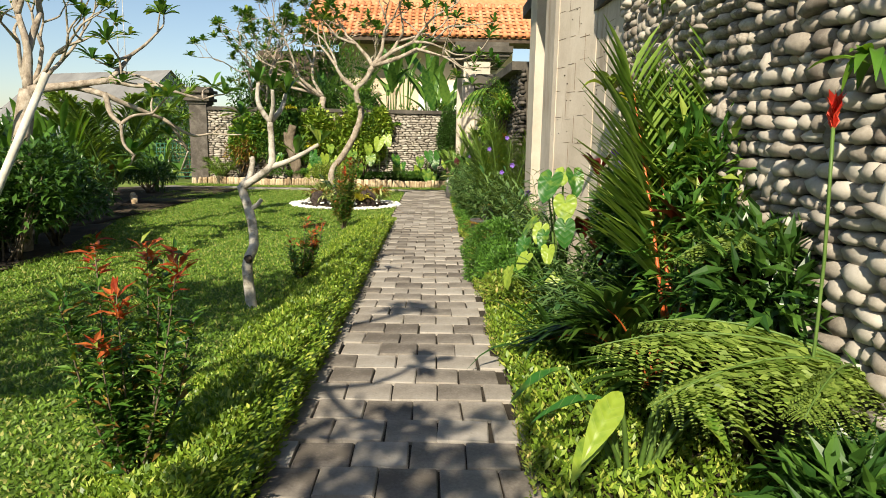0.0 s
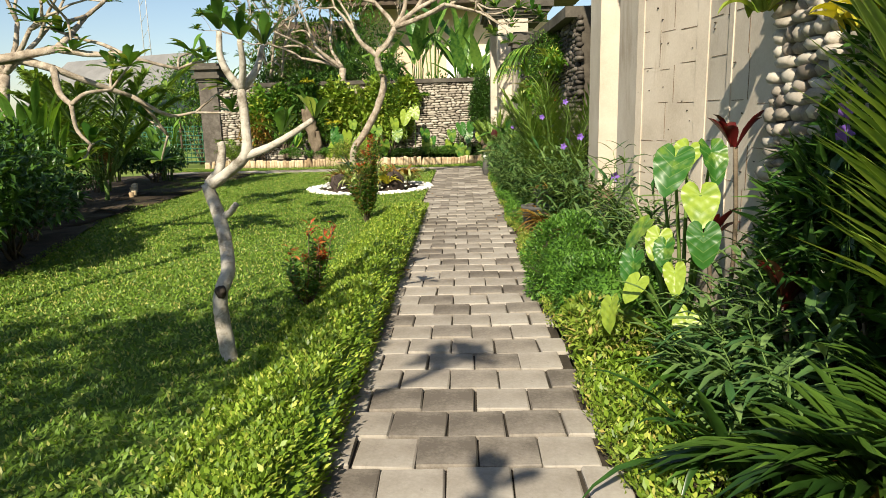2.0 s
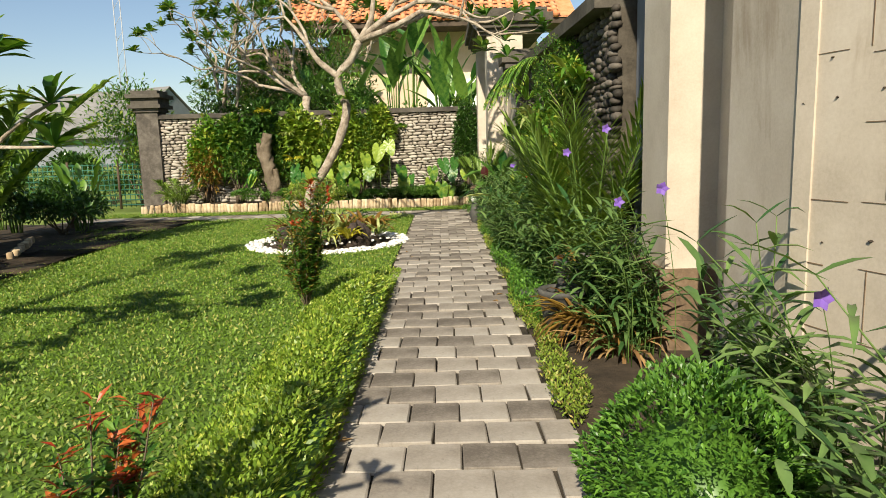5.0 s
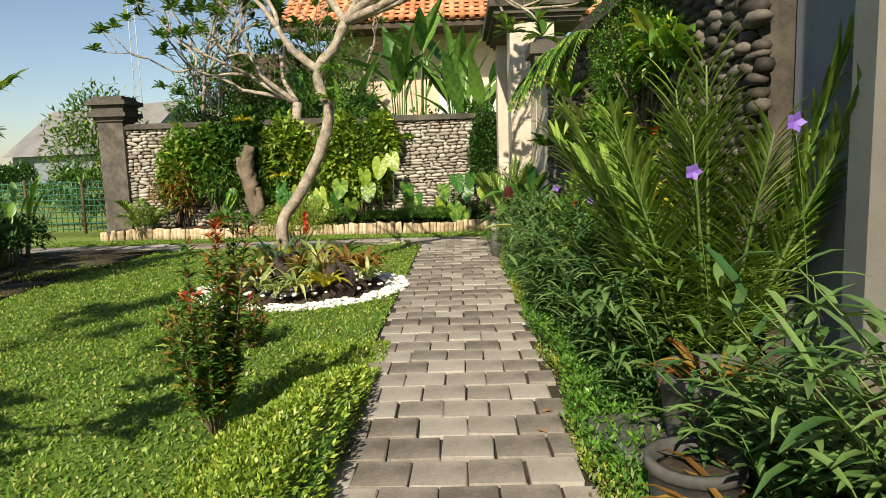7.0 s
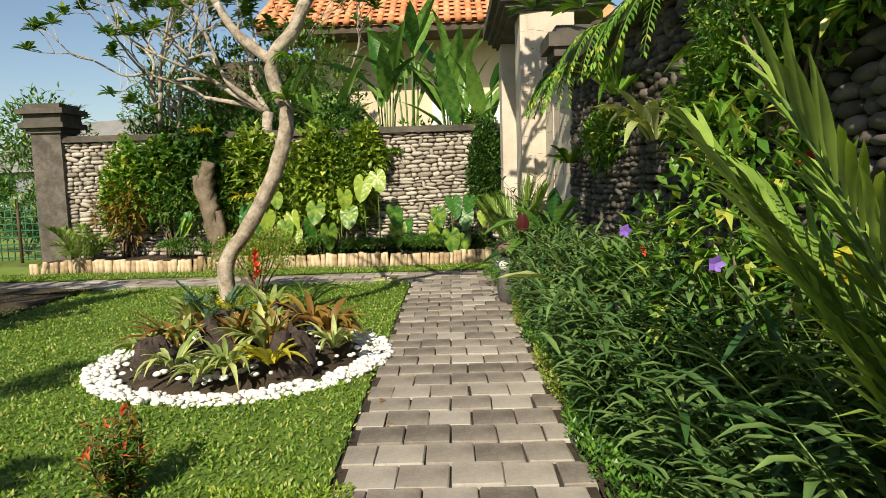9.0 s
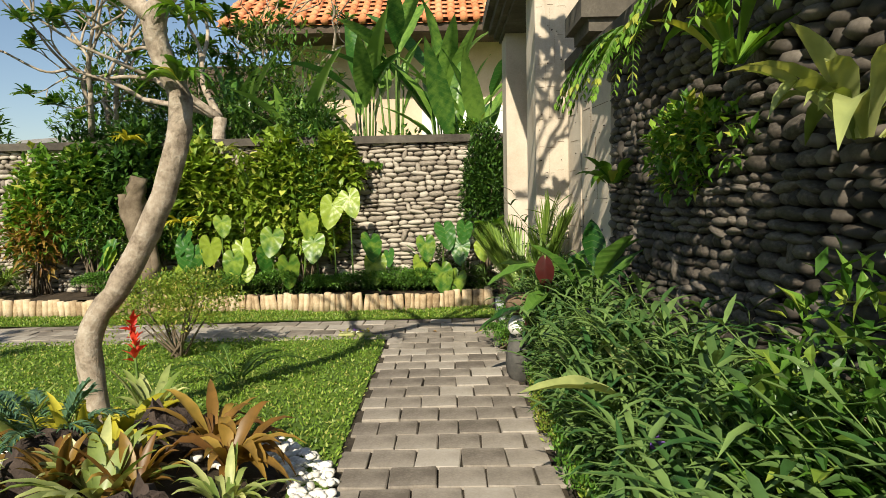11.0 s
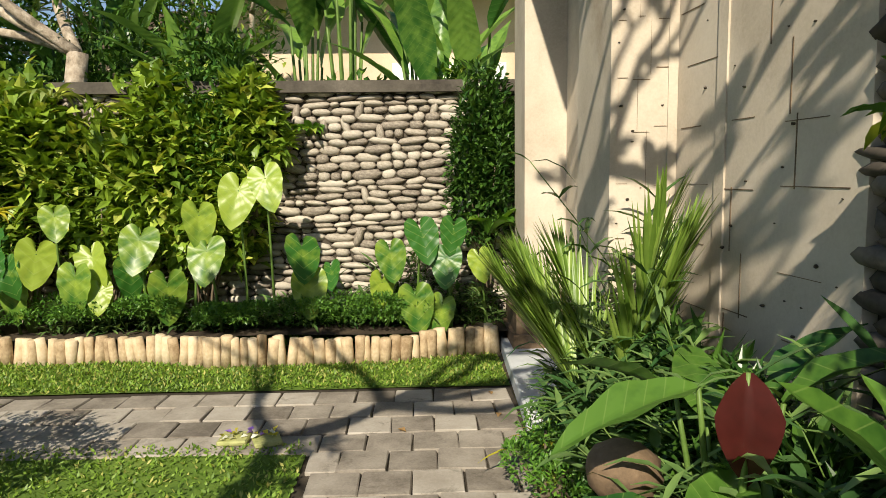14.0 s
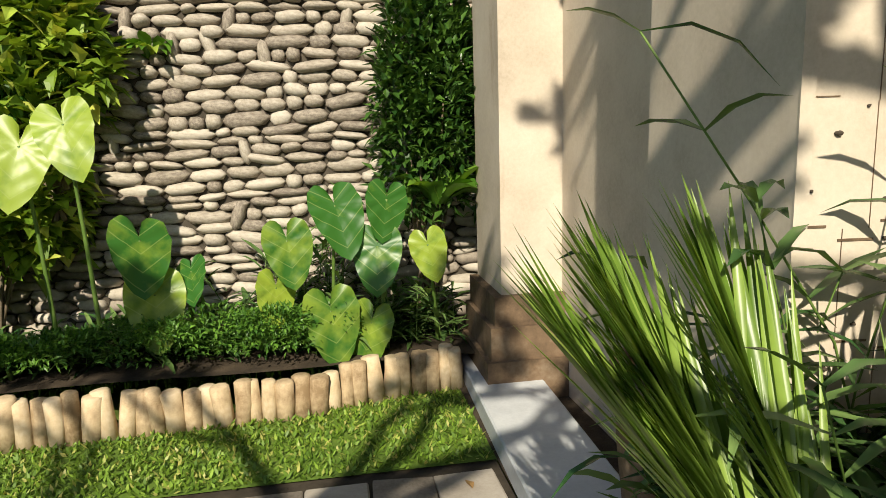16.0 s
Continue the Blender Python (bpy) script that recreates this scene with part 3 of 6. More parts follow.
def gate_pillar(slab_, shaft, panel, end):
    """Tall stepped gate pier of pale stone: rear slab, corner shaft, long side panel; corners in plan."""
    p = thing("gate_pillar", (0, 0, 0), "tall pale carved stone gate pier with stepped dark cap", "gate pillar", "gate pillars")
    top, low = 3.2, 2.42
    (sx, sy), (ax, ay), (bx, by), (ex, ey) = slab_, shaft, panel, end
    east = max(bx, ex) + 0.55
    part("rear_slab", list(prism([(sx, sy), (east, sy), (east, sy + 0.5), (sx, sy + 0.5)], 0, top)), PALE_STONE, p, smooth=False)
    part("core", list(prism([(sx + 0.3, ay + 0.56), (east, ay + 0.56), (east, sy + 0.01), (sx + 0.3, sy + 0.01)], 0, top - 0.3)), PALE_STONE, p, smooth=False)
    part("corner_shaft", list(prism([(ax, ay), (bx, by), (bx + 0.35, by + 0.02), (bx + 0.35, ay + 0.57), (ax - 0.006, ay + 0.57)], 0, top)), PALE_STONE, p, smooth=False)
    part("side_panel", list(prism([(bx, by + 0.005), (ex, ey), (ex + 0.5, ey), (bx + 0.5, by + 0.03)], 0, low)), PALE_STONE, p, smooth=False)
    # raised strips at the face edges, broken joints and pits between the blocks
    for q0, q1, strips, hi in ((np.array([ax, ay]), np.array([bx, by]), ((0.0, 0.10), (0.86, 1.0)), top), (np.array([bx, by]), np.array([ex, ey]), ((0.30, 0.36),), low)):
        d = q1 - q0
        n = unit(np.array([d[1], -d[0]]))
        n = n if n @ np.array([-1.0, -1.0]) > 0 else -n

        def slip(u0, u1, out, z0, z1, name, mat):
            o = [tuple(q0 + d * u0 + n * out), tuple(q0 + d * u1 + n * out), tuple(q0 + d * u1 - n * 0.02), tuple(q0 + d * u0 - n * 0.02)]
            part(name, list(prism(o, z0, z1)), mat, p, smooth=False)

        for u0, u1 in strips:
            slip(u0, u1, 0.008, 0.5, hi - 0.25, "raised_strip", PALE_STONE)
        for z in np.arange(0.34, hi - 0.1, 0.24):
            for u0, u1 in ((0.0, 0.3), (0.33, 0.6), (0.62, 0.97)):
                if rng.random() < 0.8:
                    zz = z + rng.normal(0, 0.014)
                    slip(u0 + rng.uniform(0, 0.08), u1 - rng.uniform(0, 0.12), 0.002, zz, zz + rng.uniform(0.002, 0.005), "joint", POT)
            u = rng.uniform(0.25, 0.75)
            slip(u, u + 0.004, 0.002, z, z + 0.24, "joint", POT)
        for i in range(26):
            q = q0 + d * rng.uniform(0.03, 0.97) + n * 0.002
            w = rng.uniform(0.004, 0.010)
            part("pit", [ball((q[0], q[1], rng.uniform(0.6, hi - 0.2)), (w, w, w * 0.6), 4, 6, 0.2)], KNOT, p)
    # stepped caps
    for g, z0, z1 in ((0.03, top, top + 0.05), (0.09, top + 0.05, top + 0.11), (0.15, top + 0.11, top + 0.2), (0.22, top + 0.2, top + 0.34), (0.13, top + 0.34, top + 0.44)):
        part("cap_course", [box(sx - g, east + g, ay - g, sy + 0.5 + g, z0, z1)], COPING, p, "dark stepped cap", False)
    for g, z0, z1 in ((0.0, low, low + 0.07), (0.07, low + 0.07, low + 0.16), (0.13, low + 0.16, low + 0.30), (0.05, low + 0.30, low + 0.37)):
        part("corbel_course", [box(min(bx, ex) - g, east, ey - g * 0.6, ey + 0.42 + g, z0, z1)], COPING, p, "dark stepped corbel", False)
    part("coping", [box(min(bx, ex) - 0.03, east, ey + 0.4, by + 0.05, low, low + 0.09)], COPING, p, "dark coping", False)
    # damp stepped foot
    for g, z1 in ((0.045, 0.5), (0.07, 0.36), (0.095, 0.2)):
        part("foot", list(prism([(sx - g, sy - g), (east, sy - g), (east, sy + 0.5), (sx - g, sy + 0.5)], 0, z1)), POT, p, "damp mossy foot", False)
    return p


gate_pillar((0.62, 20.72), (0.705, 18.87), (0.99, 18.84), (1.085, 17.70))
gate_pillar((1.20, 10.50), (1.17, 9.00), (1.39, 8.20), (1.43, 7.25))
# rear half of the near pier, past its gate opening
rear = thing("gate_pillar", (0, 0, 0), "pitted pale stone pier half with a shaded inner panel", "gate pillar", "gate pillars")
# blue-grey colour puts the recess's shade into the inner panel
part("inner_panel", [box(1.42, 1.9, 11.0, 11.95, 0, 2.9)], GREY_WALL, rear, "inner panel coloured blue-grey for its shade", False)
part("pilaster", [box(1.30, 1.9, 11.0, 11.30, 0.5, 3.0)], PALE_STONE, rear, smooth=False)
for g, z0, z1 in ((0.05, 0.30, 0.5), (0.1, 0.12, 0.30), (0.14, 0.0, 0.12)):
    part("foot", [box(1.30 - g, 1.9, 11.0 - g, 11.30 + g, z0, z1)], POT, rear, "damp stepped foot", False)
part("cap", [box(1.22, 1.95, 10.95, 12.0, 3.0, 3.16)], COPING, rear, "dark cap", False)

gate_post = thing("gate_post", (-6.62, 23.4, 0), "weathered stone gate post with stepped black cap", "gate post")
part("shaft", [box(-0.24, 0.24, -0.24, 0.24, 0, 2.2)], DARK_REST, gate_post, smooth=False)
for g, z0, z1 in ((0.04, 2.2, 2.28), (0.12, 2.28, 2.36), (0.06, 2.36, 2.5), (0.14, 2.5, 2.58), (0.05, 2.58, 2.66)):
    part("cap_course", [box(-0.24 - g, 0.24 + g, -0.24 - g, 0.24 + g, z0, z1)], COPING, gate_post, smooth=False)

fence = thing("net_fence", (0, 0, 0), "green net fence beside the gate post", "fence")
for x in np.arange(-11.5, -6.5, 1.2):
    part("post", [tube([(x, 22.6, 0), (x, 22.6, 1.15)], 0.03)], TIMBER, fence)
for z in np.arange(0.1, 1.1, 0.12):
    part("wire", [tube([(-11.5, 22.6, z), (-6.5, 22.6, z)], 0.012, 4)], NETTING, fence)
for x in np.arange(-11.5, -6.5, 0.12):
    part("strand", [tube([(x, 22.6, 0.05), (x, 22.6, 1.1)], 0.01, 4)], NETTING, fence)

# ---- buildings beyond ----
house = thing("house", (0, 0, 0), "cream house with orange clay tile roof behind the wall", "house")
HX0, HX1, HY = -4.6, 3.0, 29.0
part("wall", [box(HX0 + 0.9, HX1, HY, HY + 6, 0, 4.95)], PLASTER, house, smooth=False)
part("white_wall", [box(-0.6, 1.5, HY - 0.5, HY - 0.02, 0, 3.4)], WHITE_WALL, house, "white painted porch wall", False)
part("eave_board", [box(HX0 - 0.2, HX1 + 1, HY - 1.55, HY - 1.47, 4.86, 5.06)], TIMBER, house, smooth=False)
part("soffit", [box(HX0 - 0.1, HX1 + 1, HY - 1.5, HY + 0.5, 4.94, 5.0)], TIMBER, house, smooth=False)
# dark sheet stands in for the black shade under the porch eaves
part("gable_shade", [box(HX0 - 2.6, HX0 + 0.9, HY + 1.5, HY + 1.7, 0, 4.8)], TIMBER, house, "timber porch as one dark sheet for its deep shade", False)
tile = mesh_of("tile", [tube([(0, 0, 0), (0, 0.40, 0)], 0.085, 8), (np.array([(-0.14, 0, 0.03), (0.14, 0, 0.03), (0.14, 0.4, 0.0), (-0.14, 0.4, 0.0)]), np.array([(0, 1, 2, 3)]))], ROOF_TILE)
roof = part("roof", [(np.array([(HX0 - 0.3, HY - 1.6, 5.02), (HX1 + 1, HY - 1.6, 5.02), (HX1 + 1, HY + 3, 7.74), (HX0 - 0.3, HY + 3, 7.74)]), np.array([(0, 1, 2, 3)])),
                     ], ROOF_REST, house, "orange clay tile roof", False)
slope = math.atan2(2.72, 4.6)
for row in range(9):
    for col in range(31):
        d = row * 0.34
        ob = part("tile", tile, None, roof)
        ob.matrix_basis = pose(HX0 - 0.15 + col * 0.27 + rng.normal(0, 0.006), HY - 1.66 + d * math.cos(slope), 5.06 + d * math.sin(slope) + 0.02, math.degrees(slope) - 3, 0, rng.normal(0, 0.8))

barn = thing("far_house", (-46, 100, 0), "grey gabled farm house far across the field", "house", turn=-24)
part("wall", [box(-16, 9, -5, 9, 0, 4.6)], GREY_WALL, barn, smooth=False)
for gx in (9.0, -16.3):
    gv = np.array([(x, y, z) for x in (gx, gx + 0.3) for y, z in ((-5, 4.4), (9, 4.4), (2, 10.0))], float)
    part("gable", [(gv, np.array([(0, 2, 1), (3, 4, 5), (0, 1, 4), (0, 4, 3), (1, 2, 5), (1, 5, 4), (2, 0, 3), (2, 3, 5)]))], GREY_WALL, barn, "blue-grey gable", False)
rv = np.array([(-16.5, -6.2, 3.6), (9.6, -6.2, 3.6), (9.6, 2, 10.3), (-16.5, 2, 10.3), (9.6, 10.2, 3.6), (-16.5, 10.2, 3.6)], float)
part("roof", [(rv, np.array([(0, 1, 2, 3), (3, 2, 4, 5)]))], GREY_ROOF, barn, "grey sheet roof", False)
mast = thing("radio_mast", (-62, 140, 0), "thin lattice radio mast far off", "mast")
for dx in (-0.7, 0.7):
    part("leg", [tube([(dx, 0, 0), (dx * 0.9, 0, 34)], 0.10, 4)], MAST, mast)
for z in range(2, 34, 3):
    part("brace", [tube([(-0.7, 0, z), (0.7, 0, z + 2)], 0.05, 4)], MAST, mast)

# ---- paths ----
pavers = []
for row in range(int((CORNER - 1.5) / S) + 1):
    y = CORNER - S * (row + 0.5)
    off = (0.5 if row % 2 else 0.0) + 0.36
    for col in range(-1, 7):
        x0, x1 = PATH_L + (col - off) * S, PATH_L + (col - off + 1) * S
        x0, x1 = max(x0, PATH_L), min(x1, PATH_R + (0.05 if row % 2 else -0.02))
        if x1 - x0 > 0.07:
            pavers.append(((x0 + x1) / 2, y, x1 - x0))
for row in range(4):
    y = CORNER + S * (row + 0.45)
    off = 0.5 if row % 2 else 0.0
    for col in range(-29, 5):
        x0, x1 = PATH_L + (col - off) * S + 0.03, PATH_L + (col - off + 1) * S + 0.03
        x1 = min(x1, PATH_R)
        if x1 - x0 > 0.07:
            pavers.append(((x0 + x1) / 2, y, x1 - x0))

# ---- lawn and ground cover ----


def carpet(name, x0, x1, y0, y1, n, size, width, mat, label, category, height=0.0, lean=0.6, bias=1.5, cut=None, zfun=None):
    y = y0 + (y1 - y0) * rng.random(n) ** bias
    x = rng.uniform(x0, x1, n)
    keep = np.ones(n, bool) if cut is None else cut(x, y)
    x, y = x[keep], y[keep]
    m = len(x)
    z = (zfun(x, y) if zfun else 0.004) + rng.random(m) ** 0.6 * height
    D = np.stack([rng.normal(0, lean, m), rng.normal(0, lean, m), rng.uniform(0.35, 1.0, m)], 1)
    ch = chips(np.stack([x, y, z], 1), D, size * rng.uniform(0.6, 1.3, m), width * rng.uniform(0.7, 1.2, m))
    return solid(name, [ch], mat, label, category, kind="stuff", smooth=False)


RING = (-1.72, 15.5, 1.03, 1.0)


def off_ring(x, y, grow=1.0):
    return ((x - RING[0]) / (RING[2] * grow)) ** 2 + ((y - RING[1]) / (RING[3] * grow)) ** 2 > 1


carpet("lawn_grass", -7.2, PATH_L - 0.01, 3.2, CORNER, 345000, 0.031, 0.0135, GRASS, "short dense carpet grass, patchy and sunlit", "grass", 0.010, 0.85, 1.55,
       lambda x, y: (x > lawn_edge(y) - 0.1) & off_ring(x, y) & ~((y < 13) & (x > -1.0)))
carpet("lawn_grass", -7.2, 0.42, FAR_EDGE, 20.72, 26000, 0.034, 0.013, GRASS, "strip of grass between path and log edging", "grass", 0.008, 0.75, 1.0)


def mound(x, y):
    u = np.clip((x + 1.12) / 0.5, 0, 1)
    end = np.clip((12.9 - y) / 0.8, 0, 1)
    return (0.20 * np.sin(u * math.pi * 0.62 + 0.1) ** 0.8 + 0.02 * np.sin(y * 5) + 0.015 * np.sin(y * 11 + x * 9)) * end


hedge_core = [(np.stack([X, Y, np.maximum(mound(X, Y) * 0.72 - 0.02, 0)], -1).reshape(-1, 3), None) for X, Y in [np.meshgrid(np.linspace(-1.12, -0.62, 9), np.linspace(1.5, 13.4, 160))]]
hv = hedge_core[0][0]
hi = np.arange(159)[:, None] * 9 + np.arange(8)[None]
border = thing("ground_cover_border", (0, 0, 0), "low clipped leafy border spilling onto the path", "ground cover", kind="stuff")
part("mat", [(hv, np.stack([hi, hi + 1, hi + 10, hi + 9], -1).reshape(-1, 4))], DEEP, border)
n = 95000
yy = 2.6 + 10.9 * rng.random(n) ** 1.35
xx = rng.uniform(-1.22, -0.60, n)
zz = np.maximum(mound(xx, yy), 0) * rng.uniform(0.65, 1.05, n) + 0.004
nn = np.stack([np.where(xx > -0.72, 0.9, 0.1) + rng.normal(0, 0.6, n), rng.normal(0, 0.6, n), rng.uniform(0.3, 1.0, n)], 1)
low = xx > -0.70
part("leaf_mass", [chips(np.stack([xx, yy, np.where(low, zz * rng.random(n), zz)], 1), nn, rng.uniform(0.018, 0.040, n), rng.uniform(0.010, 0.019, n))], COVER, border, smooth=False)

carpet("creeping_border", PATH_R - 0.02, 0.80, 2.5, 19.0, 64000, 0.027, 0.012, COVER_LIME, "lime green creeping plant along the path edge", "ground cover", 0.09, 0.7, 1.1,
       lambda x, y: (x < 0.52 + 0.14 * np.sin(y * 1.3) + 0.08 * np.sin(y * 4.1)) & (x > 0.40 + 0.05 * np.sin(y * 3.7)))
carpet("creeping_border", 0.42, 1.25, 2.8, 7.6, 22000, 0.04, 0.018, COVER, "green creeping plants under the palms", "ground cover", 0.12, 0.7, 1.0)
carpet("creeping_border", 0.38, 0.85, 10.8, 18.9, 26000, 0.036, 0.015, BOX, "dark green low clipped edging plants", "ground cover", 0.15, 0.7, 1.0, lambda x, y: x > 0.43 + 0.05 * np.sin(y * 3.1))

# ---- plants ----


def bush(name, place, radii, n, size, mat, label, category="bush", group="", low=-0.6, wood=True, lumps=7, ratio=0.42, flowers=None, out=0.55):
    """Shrub: twigs and many small leaves in uneven lumps."""
    rx, ry, rz = radii
    t = thing(name, place, label, category, group)
    c = sphere_points(lumps, -0.5) * np.array([rx, ry, rz]) * 0.55 + (0, 0, rz * 1.0)
    cr = rng.uniform(0.38, 0.62, lumps)
    k = rng.integers(0, lumps, n)
    d = sphere_points(n, low)
    P = c[k] + d * np.array([rx, ry, rz]) * (cr[k] * rng.uniform(0.55, 1.05, n) ** 0.6)[:, None]
    P[:, 2] = np.maximum(P[:, 2], 0.02)
    D = d * out + rng.normal(0, 0.45, (n, 3)) + (0, 0, 0.12)
    tagged(part("foliage", [leaves(P, D, size * rng.uniform(0.6, 1.3, n), size * ratio * rng.uniform(0.8, 1.2, n))], mat, t, smooth=False), kind="stuff")
    if wood:
        for i in range(lumps):
            part("stem", [tube(curve([(rng.normal(0, 0.04), rng.normal(0, 0.04), -0.02), c[i] * (0.5, 0.5, 0.5), c[i]], 6), np.linspace(0.014, 0.005, 6), 5)], TWIG, t)
    if flowers:
        m, fmat, fs = flowers
        d = sphere_points(m, -0.1)
        kk = rng.integers(0, lumps, m)
        P = c[kk] + d * np.array([rx, ry, rz]) * cr[kk][:, None] * 1.05
        for q, w in zip(P, d):
            D = w[None] * 0.6 + sphere_points(7)
            part("flower", [leaves(np.repeat(q[None], 7, 0), D, fs, fs * 0.7)], fmat, t)
    return t


def tufts(name, place, n, length, width, mat, label, category, group="", droop=0.5, rise=1.0, spread=0.7, base=0.05, k=5, stem_mat=None, fold=0.25, shape=0.35):
    """Rosette or clump of strap leaves."""
    t = thing(name, place, label, category, group)
    a = rng.uniform(0, 2 * math.pi, n)
    P = np.stack([np.cos(a) * base * rng.random(n), np.sin(a) * base * rng.random(n), np.full(n, -0.01)], 1)
    r = rise * rng.uniform(0.55, 1.4, n)
    D = np.stack([np.cos(a) * spread, np.sin(a) * spread, r], 1)
    part("leaves", [blades(P, D, length * rng.uniform(0.65, 1.15, n), width * rng.uniform(0.8, 1.2, n), droop * rng.uniform(0.5, 1.3, n), k, fold, shape)], mat, t)
    return t


def palm(name, place, fronds, length, mat, label, group="", droop=0.45, n=20, leaf=0.4, width=0.03, trunk=0.2, stem=STEM, rise=1.2, heading=None, leaf_droop=0.35, crown=0.06, tilt=0.35, spread=0.9):
    t = thing(name, place, label, "palm", group)
    lf, ra = [], []
    for i in range(fronds):
        a = i * 2.4 + rng.normal(0, 0.25)
        if heading is not None:
            a = heading[0] + heading[1] * rng.uniform(-1, 1)
        up = rise * rng.uniform(0.55, 1.5)
        l, r = frond((math.cos(a) * crown, math.sin(a) * crown, trunk), (math.cos(a), math.sin(a), up), length * rng.uniform(0.75, 1.1), droop * rng.uniform(0.6, 1.3), n, leaf, width, leaf_droop=leaf_droop, tilt=tilt, spread=spread)
        part("leaf_stalk", [r], stem, part("frond", [l], mat, t))
    if trunk > 0.05:
        part("trunk", [tube(curve([(0, 0, -0.03), (0.02, 0.01, trunk * 0.5), (0, 0, trunk)], 6), np.linspace(0.035, 0.025, 6) * (1 + trunk * 0.5), 8, 0.05)], stem, t)
    return t


def heart_mesh(name, length, width, mat, wave=0.0, lobe=0.28, cup=0.12, sag=0.25):
    """Heart or paddle leaf blade in x and y, hanging from the origin, point at -y."""
    nu, nv = 9, 12
    v, f = [], []
    for j in range(nv):
        t = j / (nv - 1)
        low = 0.09 if lobe else 0.01
        half = width / 2 * (min(1, (t + low) / 0.36) ** 0.55) * (1 - max(0, (t - 0.36) / 0.64) ** 1.8)
        for i in range(nu):
            u = -1 + 2 * i / (nu - 1)
            x = u * half
            back = lobe * length * abs(u) ** 1.3 * max(0, 1 - t / 0.5)
            y = -t * length + back
            z = cup * abs(u) * half * 2 - sag * length * t * t + wave * math.sin(t * 17 + 2 * (u > 0)) * abs(u)
            v.append((x, y, z))
    for j in range(nv - 1):
        for i in range(nu - 1):
            a = j * nu + i
            f.append((a, a + nu, a + nu + 1, a + 1))
    me = mesh_of(name, [(np.array(v), np.array(f))], mat)
    return me


def ear_mesh(name, length, width, mat, cup=0.1, sag=0.2, wave=0.008):
    """Heart-shaped leaf on its stalk at the origin: point at -y, rounded lobes behind."""
    ang = np.radians([0, 14, 32, 55, 80, 105, 130, 150, 166, 176, 180])
    rad = np.array([1.0, 0.86, 0.66, 0.53, 0.49, 0.49, 0.52, 0.50, 0.40, 0.20, 0.06])
    th = np.linspace(-math.pi, math.pi, 37)[:-1]
    r = np.interp(np.abs(th), ang, rad) * length * 0.78
    v, f, m = [(0, 0, 0)], [], len(th)
    for k in (0.3, 0.55, 0.78, 1.0):
        x, y = np.sin(th) * r * k * (width / length) * 1.28, -np.cos(th) * r * k
        z = cup * np.abs(x) - sag * np.where(y < 0, y * y, 0.6 * y * y) / length + wave * np.sin(th * 9) * k * k
        v += list(zip(x, y, z))
    v = np.array(v)
    tri = [(0, 1 + i, 1 + (i + 1) % m) for i in range(m)]
    quad = [(1 + j * m + i, 1 + (j + 1) * m + i, 1 + (j + 1) * m + (i + 1) % m, 1 + j * m + (i + 1) % m) for j in range(3) for i in range(m)]
    quad = np.array(quad)
    return mesh_of(name, [(v, np.concatenate([np.array(tri), quad[:, [0, 1, 2]], quad[:, [0, 2, 3]]]))], mat)


EAR = [ear_mesh("leaf", 0.38, 0.29, ELEPHANT), ear_mesh("leaf", 0.34, 0.27, ELEPHANT, 0.05, 0.1), ear_mesh("leaf", 0.36, 0.24, ELEPHANT, 0.35, 0.4, 0.012)]
BROAD = [heart_mesh("leaf", 0.62, 0.24, ELEPHANT_DEEP, 0.010, 0.0, 0.22, 0.2), heart_mesh("leaf", 0.5, 0.18, ELEPHANT_DEEP, 0.006, 0.0, 0.3, 0.3)]
FIDDLE = [heart_mesh("leaf", 1.5, 0.34, BANANA, 0.012, 0.0, 0.2, 0.25), heart_mesh("leaf", 1.2, 0.30, BANANA, 0.012, 0.0, 0.25, 0.45)]


def broad_plant(name, place, spec, meshes, label, category, group="", stalk=STEM, hang=55, stem_r=0.009, base=0.03):
    """Big-leaf plant: spec rows of heading in degrees, reach, height, size and tip angle."""
    t = thing(name, place, label, category, group)
    for i, (a, reach, high, size, tip) in enumerate(spec):
        a = radians(a)
        end = np.array([math.cos(a) * reach, math.sin(a) * reach, high])
        b = np.array([math.cos(a) * base, math.sin(a) * base, -0.02])
        part("stalk", [tube(curve([b, (b + end) / 2 + (0, 0, high * 0.12), end], 7), np.linspace(stem_r * 1.4, stem_r * 0.7, 7), 6)], stalk, t)
        ob = part("leaf", meshes[i % len(meshes)], None, t)
        ob.matrix_basis = pose(*end, 0, 0, math.degrees(a) + 90) @ pose(0, 0, 0, tip, rng.normal(0, 10), rng.normal(0, 8)) @ Matrix.Diagonal((size, size, size, 1))
    return t


def ears(n, reach, high, size, tip=(20, 75), heading=(0, 360)):
    return [(rng.uniform(*heading), reach * rng.uniform(0.5, 1.15), high * rng.uniform(0.6, 1.15), size * rng.uniform(0.75, 1.2), rng.uniform(*tip)) for _ in range(n)]


def flower(name, place, size, mat, label, stalk=0.25, group=""):
    t = thing(name, (place[0], place[1], 0), label, "flower", group)
    z = place[2]
    part("stalk", [tube(curve([(0.10, 0.06, 0.0), (0.09, 0.04, z * 0.5), (0.03, 0.0, z * 0.85), (0, 0, z)], 8), np.linspace(0.0025, 0.0012, 8), 4)], STEM, t)
    a = np.arange(5) * 2 * math.pi / 5
    D = np.stack([np.cos(a) * 0.9, np.full(5, -0.55), np.sin(a) * 0.9], 1)
    part("petals", [leaves(np.repeat([[0, 0, z]], 5, 0), D, size, size * 0.85, up=(0, -1, 0.2), fold=-0.08)], mat, t)
    return t


